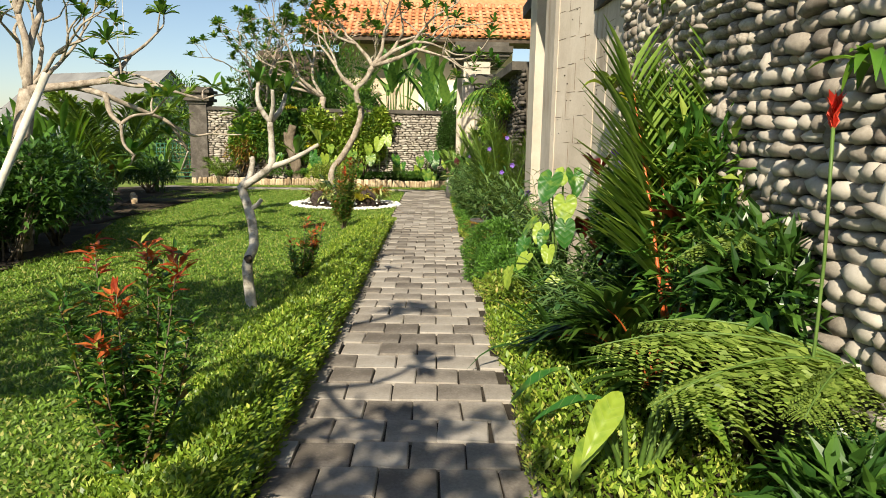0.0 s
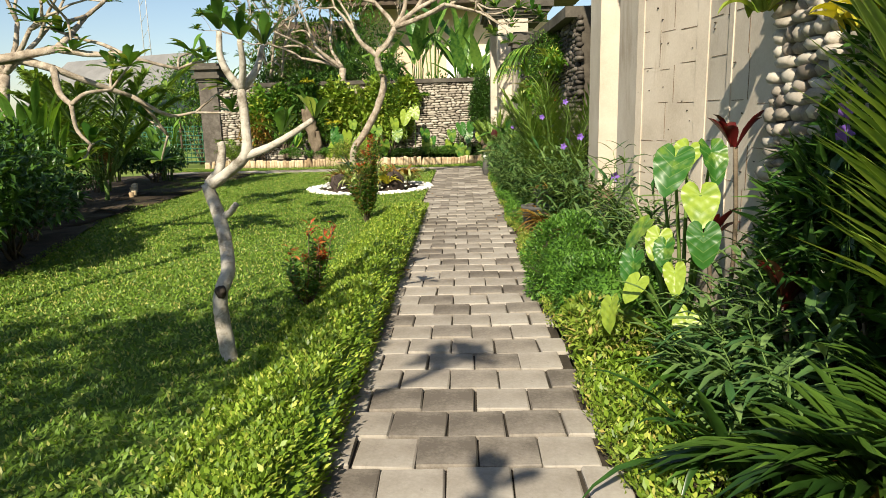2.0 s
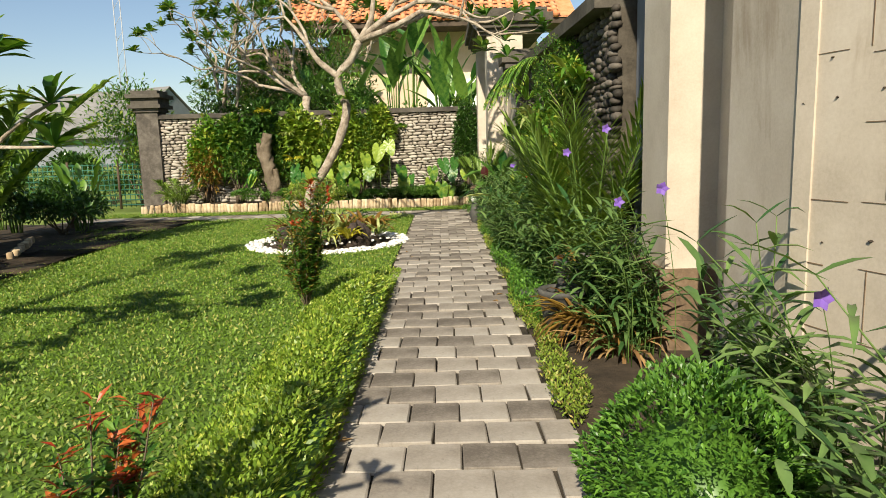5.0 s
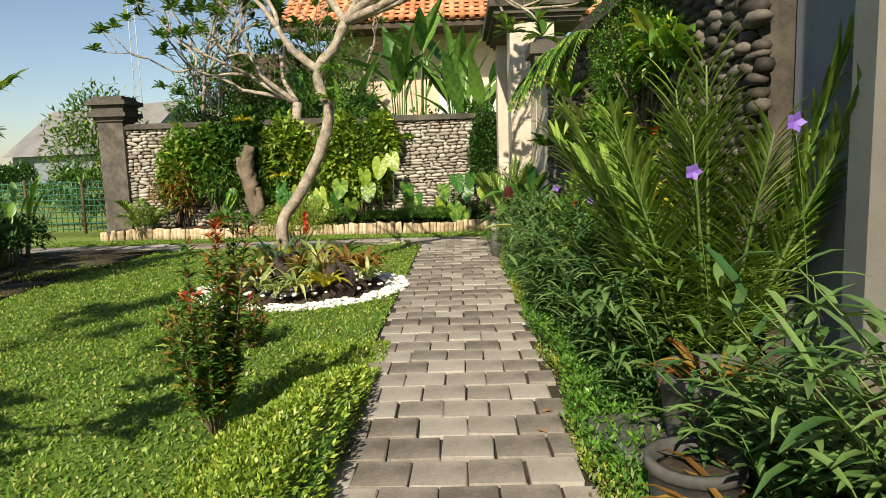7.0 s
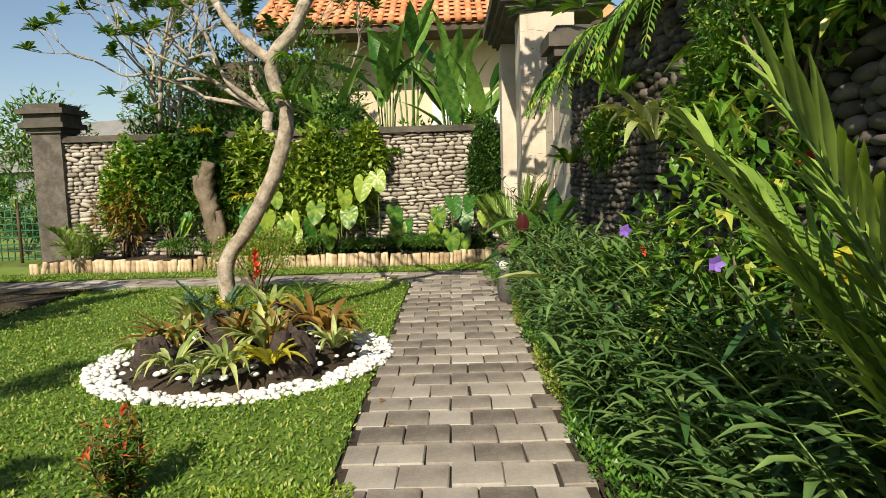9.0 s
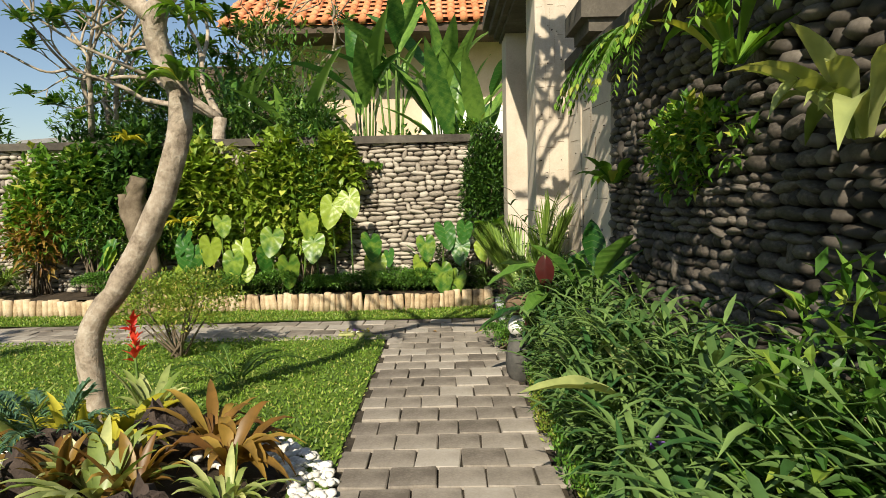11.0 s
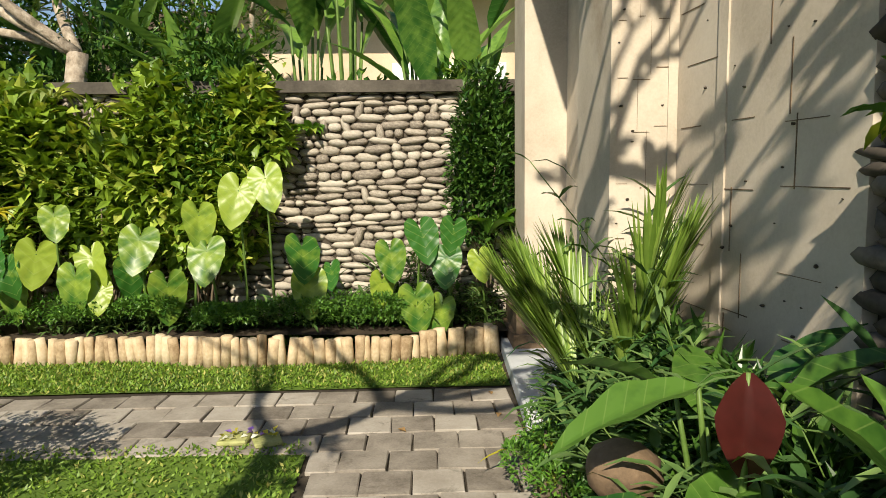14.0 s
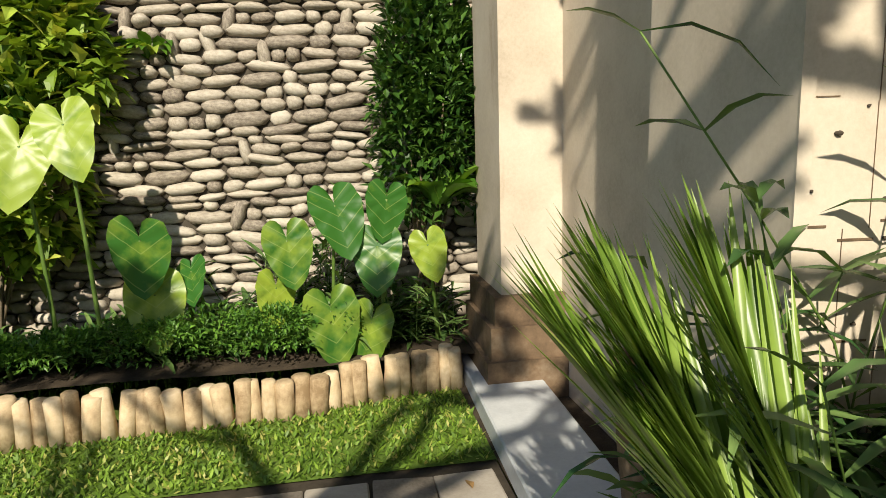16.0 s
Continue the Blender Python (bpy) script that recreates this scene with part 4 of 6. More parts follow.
def tree(name, place, limbs, mat, label, leaf_mat, tips, n=14, size=0.22, category="tree", up=0.35, seg=9, wob=0.04):
    """limbs: rows of ((points), first radius, last radius); leaf whorls at the tips."""
    t = thing(name, place, label, category)
    for i, (pts, r0, r1) in enumerate(limbs):
        m = max(6, len(pts) * 4)
        part("trunk" if i == 0 else "limb", [tube(curve(pts, m), np.linspace(r0, r1, m), seg, wob)], mat, t)
    ch = []
    for q in tips:
        q = np.asarray(q, float)
        d = sphere_points(n, -0.25)
        ch.append(blades(q + d * 0.01, d + (0, 0, up), size * rng.uniform(0.6, 1.15, n), size * 0.30 * rng.uniform(0.8, 1.2, n), 0.25, 4, 0.15, 0.6))
    if ch:
        part("crown", ch, leaf_mat, t)
    return t


def branches(start, way, length, levels, r, spread=0.7, kids=3):
    """Forking limbs; returns limb rows and tips."""
    start, way = np.asarray(start, float), unit(way)
    mid = start + way * length * 0.5 + rng.normal(0, 0.06 * length, 3)
    end = start + way * length + rng.normal(0, 0.05 * length, 3)
    rows, tips = [([start, mid, end], r, r * 0.62)], []
    if levels == 0:
        return rows, [end]
    for _ in range(kids):
        w = way + rng.normal(0, spread, 3) + (0, 0, 0.25)
        a, b = branches(end, w, length * rng.uniform(0.6, 0.85), levels - 1, r * 0.62, spread, kids)
        rows += a
        tips += b
    return rows, tips

# ---- lawn side ----
young = tree("frangipani_tree", (-1.393, 7.66, 0), [
    ([(0.04, 0.00, -0.08), (0.02, 0.01, 0.04), (-0.01, 0.03, 0.27), (0.00, 0.04, 0.38), (0.03, 0.07, 0.47), (0.01, 0.13, 0.62), (-0.04, 0.19, 0.77), (-0.10, 0.23, 0.92)], 0.043, 0.033),
    ([(-0.09, 0.23, 0.91), (0.03, 0.19, 0.98), (0.17, 0.09, 1.08), (0.18, 0.10, 1.22), (0.17, 0.11, 1.42)], 0.032, 0.023),
    ([(0.15, 0.10, 1.07), (0.28, 0.07, 1.11), (0.41, 0.03, 1.17), (0.55, -0.01, 1.25)], 0.025, 0.013),
    ([(-0.09, 0.23, 0.92), (-0.03, 0.25, 1.00), (-0.01, 0.26, 1.10), (-0.02, 0.27, 1.14)], 0.027, 0.02),
    ([(0.17, 0.11, 1.41), (0.11, 0.09, 1.50), (0.09, 0.07, 1.58), (0.10, 0.06, 1.69)], 0.022, 0.014),
    ([(0.17, 0.11, 1.41), (0.25, 0.13, 1.51), (0.28, 0.15, 1.62)], 0.022, 0.014),
    ([(0.17, 0.11, 1.41), (0.21, 0.04, 1.52), (0.22, -0.01, 1.64)], 0.02, 0.013),
    ([(-0.03, 0.19, 0.74), (0.03, 0.17, 0.77), (0.08, 0.15, 0.82)], 0.02, 0.016),
], WHITE_BARK, "young frangipani with pale whitish bark and few leaves", MIDGREEN,
    [(0.56, -0.01, 1.26), (0.10, 0.06, 1.70), (0.29, 0.15, 1.63), (0.22, -0.01, 1.64), (0.38, 0.03, 1.18)], 8, 0.22, up=1.1)
part("knot", [ball((0.01, 0.00, 0.38), (0.034, 0.022, 0.034), 6, 10, 0.08), ball((0.03, -0.03, 0.39), (0.016, 0.01, 0.016), 6, 8, 0.05)], KNOT, young, "dark cut knot")


def spindle(place, h, r, n, label, red=0.2, bronze=0.0):
    """Slim upright shrub: leafy stems, some with red young tips."""
    t = thing("eugenia_shrub", place, label, "shrub", "red-tipped shrubs")
    P, D, Z, K = [], [], [], []
    stems = 15
    for i in range(stems):
        a = rng.uniform(0, 2 * math.pi)
        hh = h * rng.uniform(0.45, 1.0)
        q = r * rng.uniform(0.35, 1.15)
        line = curve([(0, 0, -0.03), (math.cos(a) * q * 0.6, math.sin(a) * q * 0.6, hh * 0.45), (math.cos(a) * q * rng.uniform(0.6, 1.1), math.sin(a) * q, hh)], 9)
        part("stem", [tube(line, np.linspace(0.006, 0.002, 9), 5)], TWIG, t)
        m = n // stems
        s_ = rng.uniform(0.22, 1.0, m)
        c = np.stack([np.interp(s_, np.linspace(0, 1, 9), line[:, j]) for j in range(3)], 1)
        w = rng.uniform(0, 2 * math.pi, m)
        P.append(c + rng.normal(0, 0.012, (m, 3)))
        D.append(np.stack([np.cos(w), np.sin(w), rng.uniform(0.1, 1.2, m)], 1))
        Z.append(s_)
        K.append(np.full(m, rng.random()))
    P, D, Z, K = (np.concatenate(q) for q in (P, D, Z, K))
    n = len(P)
    m = (Z > 1 - red) & (K < 0.5) & (rng.random(n) < 0.8)
    b = ~m & (rng.random(n) < bronze)
    g = ~m & ~b
    for name, mask, mat in (("green_foliage", g, MIDGREEN), ("bronze_foliage", b, BRONZE), ("red_tip_foliage", m, RED_TIP)):
        if mask.sum():
            k = int(mask.sum())
            tagged(part(name, [leaves(P[mask], D[mask], rng.uniform(0.04, 0.085, k), rng.uniform(0.014, 0.026, k))], mat, t, smooth=False), kind="stuff")
    return t


spindle((-1.07, 4.70, 0), 0.95, 0.22, 2600, "slim shrub with scarlet young leaves on the lawn", 0.13, 0.08)
spindle((-1.18, 8.68, 0), 0.58, 0.22, 900, "small green shrub with reddish tips on the lawn", 0.15, 0.1)
spindle((-1.27, 12.2, 0), 1.15, 0.24, 3200, "slim bronze and green shrub standing on the lawn", 0.10, 0.22)
spindle((-1.55, 13.75, 0), 0.40, 0.2, 600, "small yellowish shrub beside the pebble ring", 0.1, 0.3)

# ---- pebble ring bed ----
cx, cy, rx, ry = RING
solid("bed_mound", [ball((cx, cy, -0.06), (rx * 0.93, ry * 0.93, 0.17), 8, 28, 0.01)], SOIL, "dark soil mound inside the white pebble ring", "soil", kind="structure", smooth=True)
ch = []
for i in range(1250):
    a = rng.uniform(0, 2 * math.pi)
    q = rng.uniform(0.86, 1.05) if i < 1150 else rng.uniform(0.45, 0.86)
    s = rng.uniform(0.013, 0.030)
    ch.append(ball((cx + math.cos(a) * rx * q, cy + math.sin(a) * ry * q, 0.018 + (0.02 if i % 3 == 0 else 0) + (0.07 if i >= 1150 else 0)), (s * 1.3, s, s * 0.7), 4, 7, 0.08, np.array(Euler((0, 0, rng.uniform(0, 6))).to_matrix())))
solid("pebble_ring", ch, PEBBLE, "ring of white pebbles round the planted bed", "pebbles", kind="stuff", smooth=True)
for q, r in (((-1.25, 15.02, 0.14), (0.16, 0.13, 0.20)), ((-2.17, 15.02, 0.12), (0.13, 0.11, 0.18)), ((-1.84, 15.6, 0.16), (0.22, 0.2, 0.2)), ((-1.54, 16.0, 0.15), (0.18, 0.18, 0.18))):
    solid("lava_rock", [ball(q, r, 10, 15, 0.13)], LAVA, "rough dark lava rock in the pebble ring", "rock", "lava rocks", smooth=False)
for (x, y), mat, lab, ln_, wd in (((-1.95, 15.45), PALE, "pale striped bromeliad rosette", 0.30, 0.040), ((-1.60, 15.42), PALE, "cream striped bromeliad rosette", 0.32, 0.040),
                                 ((-1.35, 15.50), YELLOW_LEAF, "yellow green bromeliad rosette", 0.30, 0.055), ((-1.0, 15.9), PALE, "pale small bromeliad at the ring's edge", 0.32, 0.036),
                                 ((-1.12, 16.3), BRONZE, "bronze bromeliad with upright leaves", 0.42, 0.06), ((-1.5, 15.9), PALE, "large cream striped bromeliad", 0.44, 0.055),
                                 ((-2.2, 16.1), BRONZE, "tall orange bromeliad spikes", 0.42, 0.05), ((-2.35, 15.9), PALE, "pale green bromeliad rosette in the ring", 0.3, 0.04),
                                 ((-1.75, 16.6), YELLOW_LEAF, "yellow bromeliad between rocks", 0.42, 0.06), ((-1.3, 16.6), BRONZE, "bronze bromeliad between rocks", 0.40, 0.06), ((-1.72, 15.25), PALE, "small pale bromeliad at the pebble edge", 0.2, 0.03)):
    tufts("bromeliad", (x, y, 0.16), 26, ln_ * 1.3, wd * 1.1, mat, lab, "bromeliad", "ring bed bromeliads", 0.55, 1.1, 0.85, 0.04, 5)
palm("small_cycad", (-1.98, 16.35, 0.15), 12, 0.5, BLUISH, "small bluish cycad with feathery fronds", "", 0.35, 18, 0.10, 0.016, 0.12, STEM, 1.5)
rf = thing("red_ginger", (-1.85, 17.0, 0.0), "red spiky flower head above bromeliads", "flower")
part("stalk", [tube(curve([(0, 0, -0.05), (0.01, 0, 0.3), (0, 0, 0.58)], 5), 0.008, 5)], STEM, rf)
tagged(part("bract_head", [leaves(np.stack([np.zeros(26), np.zeros(26), np.linspace(0.48, 0.70, 26)], 1), sphere_points(26, -0.1) + (0, 0, 0.5), 0.085, 0.035)], SCARLET, rf), kind="stuff")

# leaning old frangipani by the ring
old = np.array([-2.05, 17.08, 0.0])
rows, tips = [([(-0.06, 0.02, -0.05), (-0.08, 0.00, 0.60), (0.12, -0.02, 0.90), (0.36, -0.07, 1.29), (0.52, -0.12, 1.69), (0.54, -0.14, 1.92), (0.47, -0.17, 2.13), (0.49, -0.22, 2.33), (0.67, -0.27, 2.51), (0.81, -0.32, 2.76)], 0.07, 0.052)], []
for st, w, l in (((0.81, -0.32, 2.76), (0.3, 0.0, 0.9), 0.6), ((0.50, -0.22, 2.26), (-0.85, -0.1, 0.75), 0.7), ((0.81, -0.32, 2.76), (-0.6, 0.2, 0.7), 0.6), ((0.81, -0.32, 2.76), (0.95, -0.15, 0.5), 0.9), ((0.81, -0.32, 2.76), (0.7, 0.4, 0.7), 0.8), ((0.81, -0.32, 2.76), (1.0, 0.1, 0.42), 1.05), ((0.81, -0.32, 2.76), (1.0, -0.35, 0.35), 0.95)):
    a, b = branches(st, w, l, 3, 0.048, 0.6, 2)
    rows += a
    tips += b
tree("frangipani_tree", tuple(old), rows, BARK, "old leaning frangipani with rough grey bark", MIDGREEN, tips, 12, 0.26, wob=0.07)
tufts("air_bromeliad", (-1.40, 16.77, 2.29), 22, 0.26, 0.04, BRIGHT, "bright green bromeliad growing on a trunk", "bromeliad", "bromeliads on trunks", 0.6, 0.7, 0.9)
tufts("air_bromeliad", (-1.46, 16.85, 1.98), 20, 0.30, 0.045, BRIGHT, "bright green bromeliad high on a trunk", "bromeliad", "bromeliads on trunks", 0.6, 0.7, 0.9)

# hollow old stump in the far bed
tree("tree_stump", (-3.85, 22.51, 0.15), [([(0.12, 0, -0.05), (0.05, 0, 0.35), (-0.06, 0.02, 0.75), (-0.10, 0.03, 1.15), (-0.02, 0.02, 1.5)], 0.17, 0.10), ([(0.0, -0.03, 0.1), (0.14, -0.06, 0.4), (0.10, -0.05, 0.75)], 0.08, 0.05), ([(-0.05, 0, 0.7), (-0.2, 0, 1.0), (-0.24, 0, 1.3)], 0.07, 0.05)], TWIG, "gnarled hollow grey tree stump with torn bark", BRIGHT, [], seg=12, wob=0.16, category="stump")
for x, z, m in ((-3.4, 1.62, PALE), (-3.3, 1.1, YELLOW_LEAF), (-2.75, 1.95, PALE), (-3.9, 2.1, YELLOW_LEAF)):
    tufts("air_bromeliad", (x, 22.27, z), 20, 0.30, 0.045, m, "pale bromeliad tied to the old stump", "bromeliad", "bromeliads on trunks", 0.6, 0.7, 0.9)
bush("wispy_bush", (-2.45, 19.3, 0), (0.60, 0.45, 0.42), 4200, 0.045, COVER_LIME, "wispy light green bush beside the lawn", low=-0.3, lumps=14)
palm("small_cycad", (-1.68, 18.24, 0.02), 7, 0.55, PALM_DARK, "small feathery cycad on the lawn's edge", "", 0.4, 18, 0.12, 0.014, 0.05, STEM, 0.9)

# ---- left border ----
for x, y, h in ((-4.2, 9.36, 1.25), (-4.35, 10.34, 1.1), (-4.65, 8.97, 1.15), (-5.0, 8.47, 1.2), (-4.75, 9.95, 1.05), (-5.0, 10.83, 1.3), (-5.0, 6.8, 1.1), (-4.9, 8.5, 1.25), (-4.75, 10.2, 0.95), (-5.2, 11.8, 1.15), (-5.7, 13.4, 1.1), (-6.0, 15.0, 1.0), (-6.3, 17.2, 1.0), (-5.6, 10.6, 1.6), (-5.5, 17.9, 0.7), (-5.75, 19.0, 0.8)):
    bush("border_shrub", (x - 0.12 * max(0, y - 11), y, 0.02), (0.62, 0.62, h * 0.55), 1500, 0.11, DEEP, "dense dark green border shrub", "shrub", "border shrubs", lumps=9)
for x, y in ((-4.55, 9.4), (-4.7, 11.2), (-5.2, 12.6), (-5.55, 14.2), (-4.6, 8.0)):
    bush("low_shrub", (x - 0.12 * max(0, y - 11), y, 0.02), (0.42, 0.42, 0.26), 1100, 0.06, DEEP, "low dark shrub at the lawn's edge", "shrub", "low border shrubs", lumps=7)
for x, y, m in ((-5.0, 9.0, BRONZE), (-5.4, 12.2, MAROON), (-4.85, 7.2, BRONZE), (-6.0, 16.2, BRONZE)):
    bush("croton", (x - 0.12 * max(0, y - 11), y, 0.02), (0.35, 0.35, 0.55), 600, 0.12, m, "bronze-red croton among green shrubs", "shrub", "crotons", lumps=6, ratio=0.35)
for x, y, h in ((-4.9, 9.5, 1.9), (-5.0, 11.3, 1.7), (-5.5, 13.0, 1.9), (-4.7, 10.4, 1.6), (-5.1, 12.2, 1.8), (-5.9, 14.4, 1.7), (-6.5, 14.8, 1.8), (-6.8, 17.0, 1.7), (-7.0, 19.0, 1.6), (-6.2, 7.6, 2.0), (-5.9, 16.4, 1.4), (-6.4, 18.3, 1.5), (-5.35, 18.4, 1.2), (-5.6, 19.4, 1.3)):
    t = thing("heliconia", (x - 0.12 * max(0, y - 11), y, 0), "tall upright heliconia with paddle leaves", "heliconia", "heliconias")
    for i in range(11):
        a = rng.uniform(0, 2 * math.pi)
        e = np.array([math.cos(a) * 0.22, math.sin(a) * 0.22, h * rng.uniform(0.45, 0.75)])
        part("stalk", [tube(curve([(math.cos(a) * 0.08, math.sin(a) * 0.08, -0.02), e * (0.6, 0.6, 0.5), e], 6), np.linspace(0.014, 0.007, 6), 5)], STEM, t)
        part("leaf", [blades(e[None], [(math.cos(a) * 0.35, math.sin(a) * 0.35, 1.0)], h * 0.45 * rng.uniform(0.7, 1.1), 0.12, 0.25, 7, 0.15, 0.45)], BRIGHT if i % 2 else MIDGREEN, t)
palm("coconut_palm", (-5.88, 15.1, 0), 13, 3.1, PALM, "young coconut palm with arching fronds on the lawn's edge", "", 0.34, 44, 0.62, 0.06, 0.35, STEM, 2.4, None, 0.4, 0.1)
# big frangipani canopies at the border, and a pole that props one
for place, h, lab in (((-4.5, 9.95, 0), 1.75, "large frangipani leaning over the lawn"), ((-7.2, 14.6, 0), 2.0, "bare-branched frangipani in the border")):
    rows, tips = [([(0, 0, -0.05), (0.05, 0, h * 0.5), (0.15, 0.1, h)], 0.12, 0.08)], []
    for _ in range(4):
        a, b = branches((0.15, 0.1, h), rng.normal(0, 0.6, 3) + (0.25, 0, 0.8), 0.85, 3, 0.05, 0.6, 2)
        rows += a
        tips += b
    tree("frangipani_tree", place, rows, BARK, lab, MIDGREEN, tips, 14, 0.26, wob=0.06)
solid("prop_pole", [tube([(-3.71, 7.25, -0.05), (-3.19, 7.90, 1.78)], [0.035, 0.03], 8, 0.03)], BAMBOO, "pale bamboo pole propping a branch", "pole", smooth=True)

# ---- right border ----


def lacy_fern(place, spec, label):
    """Fern with twice-cut fronds: rows of heading, rise, length and droop."""
    t = thing("fern", place, label, "fern", "ferns")
    for a, rise, length, droop in spec:
        way = unit(np.array([math.cos(radians(a)), math.sin(radians(a)), rise]))
        q = np.linspace(0, 1, 12)[:, None]
        line = way * length * q + np.array([0, 0, -1.0]) * droop * length * q**2
        T = unit(np.gradient(line, axis=0))
        P, D, L = [], [], []
        for u in np.linspace(0.10, 0.99, 26):
            c = np.array([np.interp(u, q[:, 0], line[:, i]) for i in range(3)])
            f = unit(np.array([np.interp(u, q[:, 0], T[:, i]) for i in range(3)]))
            sd = unit(np.cross(f, (0, 0, 1.0)))
            reach = 0.34 * length * math.sin(math.pi * min(1.0, 0.30 + 0.70 * u)) ** 0.8 + 0.01
            for sg in (1, -1):
                w = unit(sd * sg + f * 0.45 + np.array([0, 0, -0.45]) + rng.normal(0, 0.07, 3))
                x = unit(np.cross(w, np.cross(w, f) + rng.normal(0, 0.1, 3)))
                v = np.linspace(0.04, 1, 15)
                for sx in (1, -1):
                    P.append(c + w * reach * v[:, None] + np.array([0, 0, -0.3]) * reach * v[:, None] ** 2)
                    D.append(np.broadcast_to(x * sx + w * 0.45, (15, 3)))
                    L.append(reach * 0.20 * (1.05 - v))
        P, D, L = np.concatenate(P), np.concatenate(D), np.concatenate(L)
        fr = part("frond", [chips(P, D, L + 0.006, L * 0.42 + 0.004)], FERN, t)
        part("leaf_stalk", [tube(line, np.linspace(0.006, 0.002, 12), 5)], STEM, fr)
    return t


lacy_fern((1.46, 4.56, 0.56), [(178, 0.42, 0.98, 0.34), (196, 0.35, 0.85, 0.40), (160, 0.5, 0.8, 0.35), (225, 0.4, 0.6, 0.4)], "large pale green lacy fern arching towards the path")
lacy_fern((1.52, 5.14, 0.95), [(185, 0.3, 0.55, 0.5), (215, 0.5, 0.5, 0.5), (150, 0.4, 0.5, 0.5)], "smaller lacy fern at the foot of the wall")
palm("lipstick_palm", (1.16, 5.52, 0), 7, 1.6, PALM, "palm with orange-red leaf stalks and feather fronds", "lipstick palms", 0.12, 24, 0.68, 0.044, 0.4, RED_STEM, 3.0, (radians(85), 0.9), 0.12)
palm("lipstick_palm", (1.12, 5.58, 0), 12, 0.8, PALM_DARK, "dark green palm clump with reddish stalks", "lipstick palms", 0.45, 20, 0.50, 0.04, 0.12, RED_STEM, 1.5)
tufts("spider_lily", (0.86, 6.3, 0), 46, 0.85, 0.045, DEEP, "dark glossy strap-leaved clump", "lily", "", 0.55, 1.2, 0.7, 0.15, 6)
tufts("spider_lily", (0.98, 6.9, 0), 40, 0.9, 0.045, MIDGREEN, "green strap-leaved clump by the path", "lily", "", 0.55, 1.4, 0.7, 0.15, 6)
broad_plant("peace_lily", (0.78, 4.77, 0), ears(10, 0.24, 0.42, 0.6, (-10, 30)), [heart_mesh("leaf", 0.5, 0.17, ELEPHANT, 0.004, 0.0, 0.2, 0.3)], "light green broad-leaved plant at the path edge", "plant")
for x, y, h in ((1.28, 7.8, 1.95), (1.25, 5.9, 1.35), (1.05, 6.6, 1.0), (1.2, 7.9, 1.0)):
    t = tufts("cordyline", (x, y, h * 0.55), 8, 0.34, 0.07, MAROON, "dark red cordyline with upright leaves", "cordyline", "red cordylines", 0.35, 1.4, 0.6, 0.03, 5, shape=0.5)
    part("cane", [tube(curve([(0, 0, -h * 0.55 - 0.02), (0.03, 0, -h * 0.25), (0, 0, 0.02)], 6), 0.012, 6)], TWIG, t)
broad_plant("elephant_ear", (1.0, 7.59, 0), [(237, 0.30, 1.04, 0.62, 53), (258, 0.36, 0.89, 0.62, 51), (217, 0.41, 0.58, 0.5, 63), (209, 0.30, 0.72, 0.48, 50), (229, 0.33, 0.69, 0.45, 59), (236, 0.36, 0.65, 0.42, 59), (214, 0.53, 0.38, 0.45, 66), (226, 0.48, 0.50, 0.42, 50), (245, 0.44, 0.56, 0.42, 49), (253, 0.47, 0.36, 0.45, 57), (170, 0.29, 0.89, 0.45, 54), (270, 0.25, 1.07, 0.55, 57), (259, 0.46, 0.73, 0.5, 79), (231, 0.06, 1.07, 0.5, 51), (158, 0.14, 0.96, 0.45, 58)], EAR, "glossy elephant ear plant with heart-shaped leaves", "elephant ear", "elephant ears by the path")


def ball_bush(place, r, n, label):
    t = thing("clipped_bush", place, label, "bush", "clipped bushes")
    d = sphere_points(n, -0.7)
    q = 1 + 0.06 * np.sin(d[:, 0] * 7 + d[:, 1] * 5) + 0.05 * np.sin(d[:, 2] * 9)
    P = d * np.array(r) * (q * rng.uniform(0.86, 1.03, n))[:, None] + (0, 0, r[2] * 0.72)
    P[:, 2] = np.maximum(P[:, 2], 0.015)
    part("core", [ball((0, 0, r[2] * 0.72), (r[0] * 0.70, r[1] * 0.70, r[2] * 0.62), 8, 14, 0.02)], BOX, t)
    part("foliage", [leaves(P, d + rng.normal(0, 0.5, (n, 3)) + (0, 0, 0.3), rng.uniform(0.02, 0.038, n), rng.uniform(0.011, 0.017, n))], BOX, t, smooth=False)
    return t


ball_bush((0.61, 8.78, 0), (0.31, 0.36, 0.33), 8500, "rounded clipped box bush beside the path")
ball_bush((0.72, 8.11, 0), (0.30, 0.36, 0.26), 5600, "low clipped bush beside the path")
bush("lime_bush", (0.60, 7.65, 0), (0.26, 0.5, 0.14), 1700, 0.045, COVER_LIME, "low yellow-green bush at the path edge", low=-0.2)
palm("areca_palm", (1.02, 12.1, 0), 18, 1.6, PALM, "areca palm leaning over the path border", "areca palms", 0.16, 34, 0.42, 0.02, 0.2, STEM, 3.2, (radians(235), 2.0), 0.25, 0.06, 0.1)


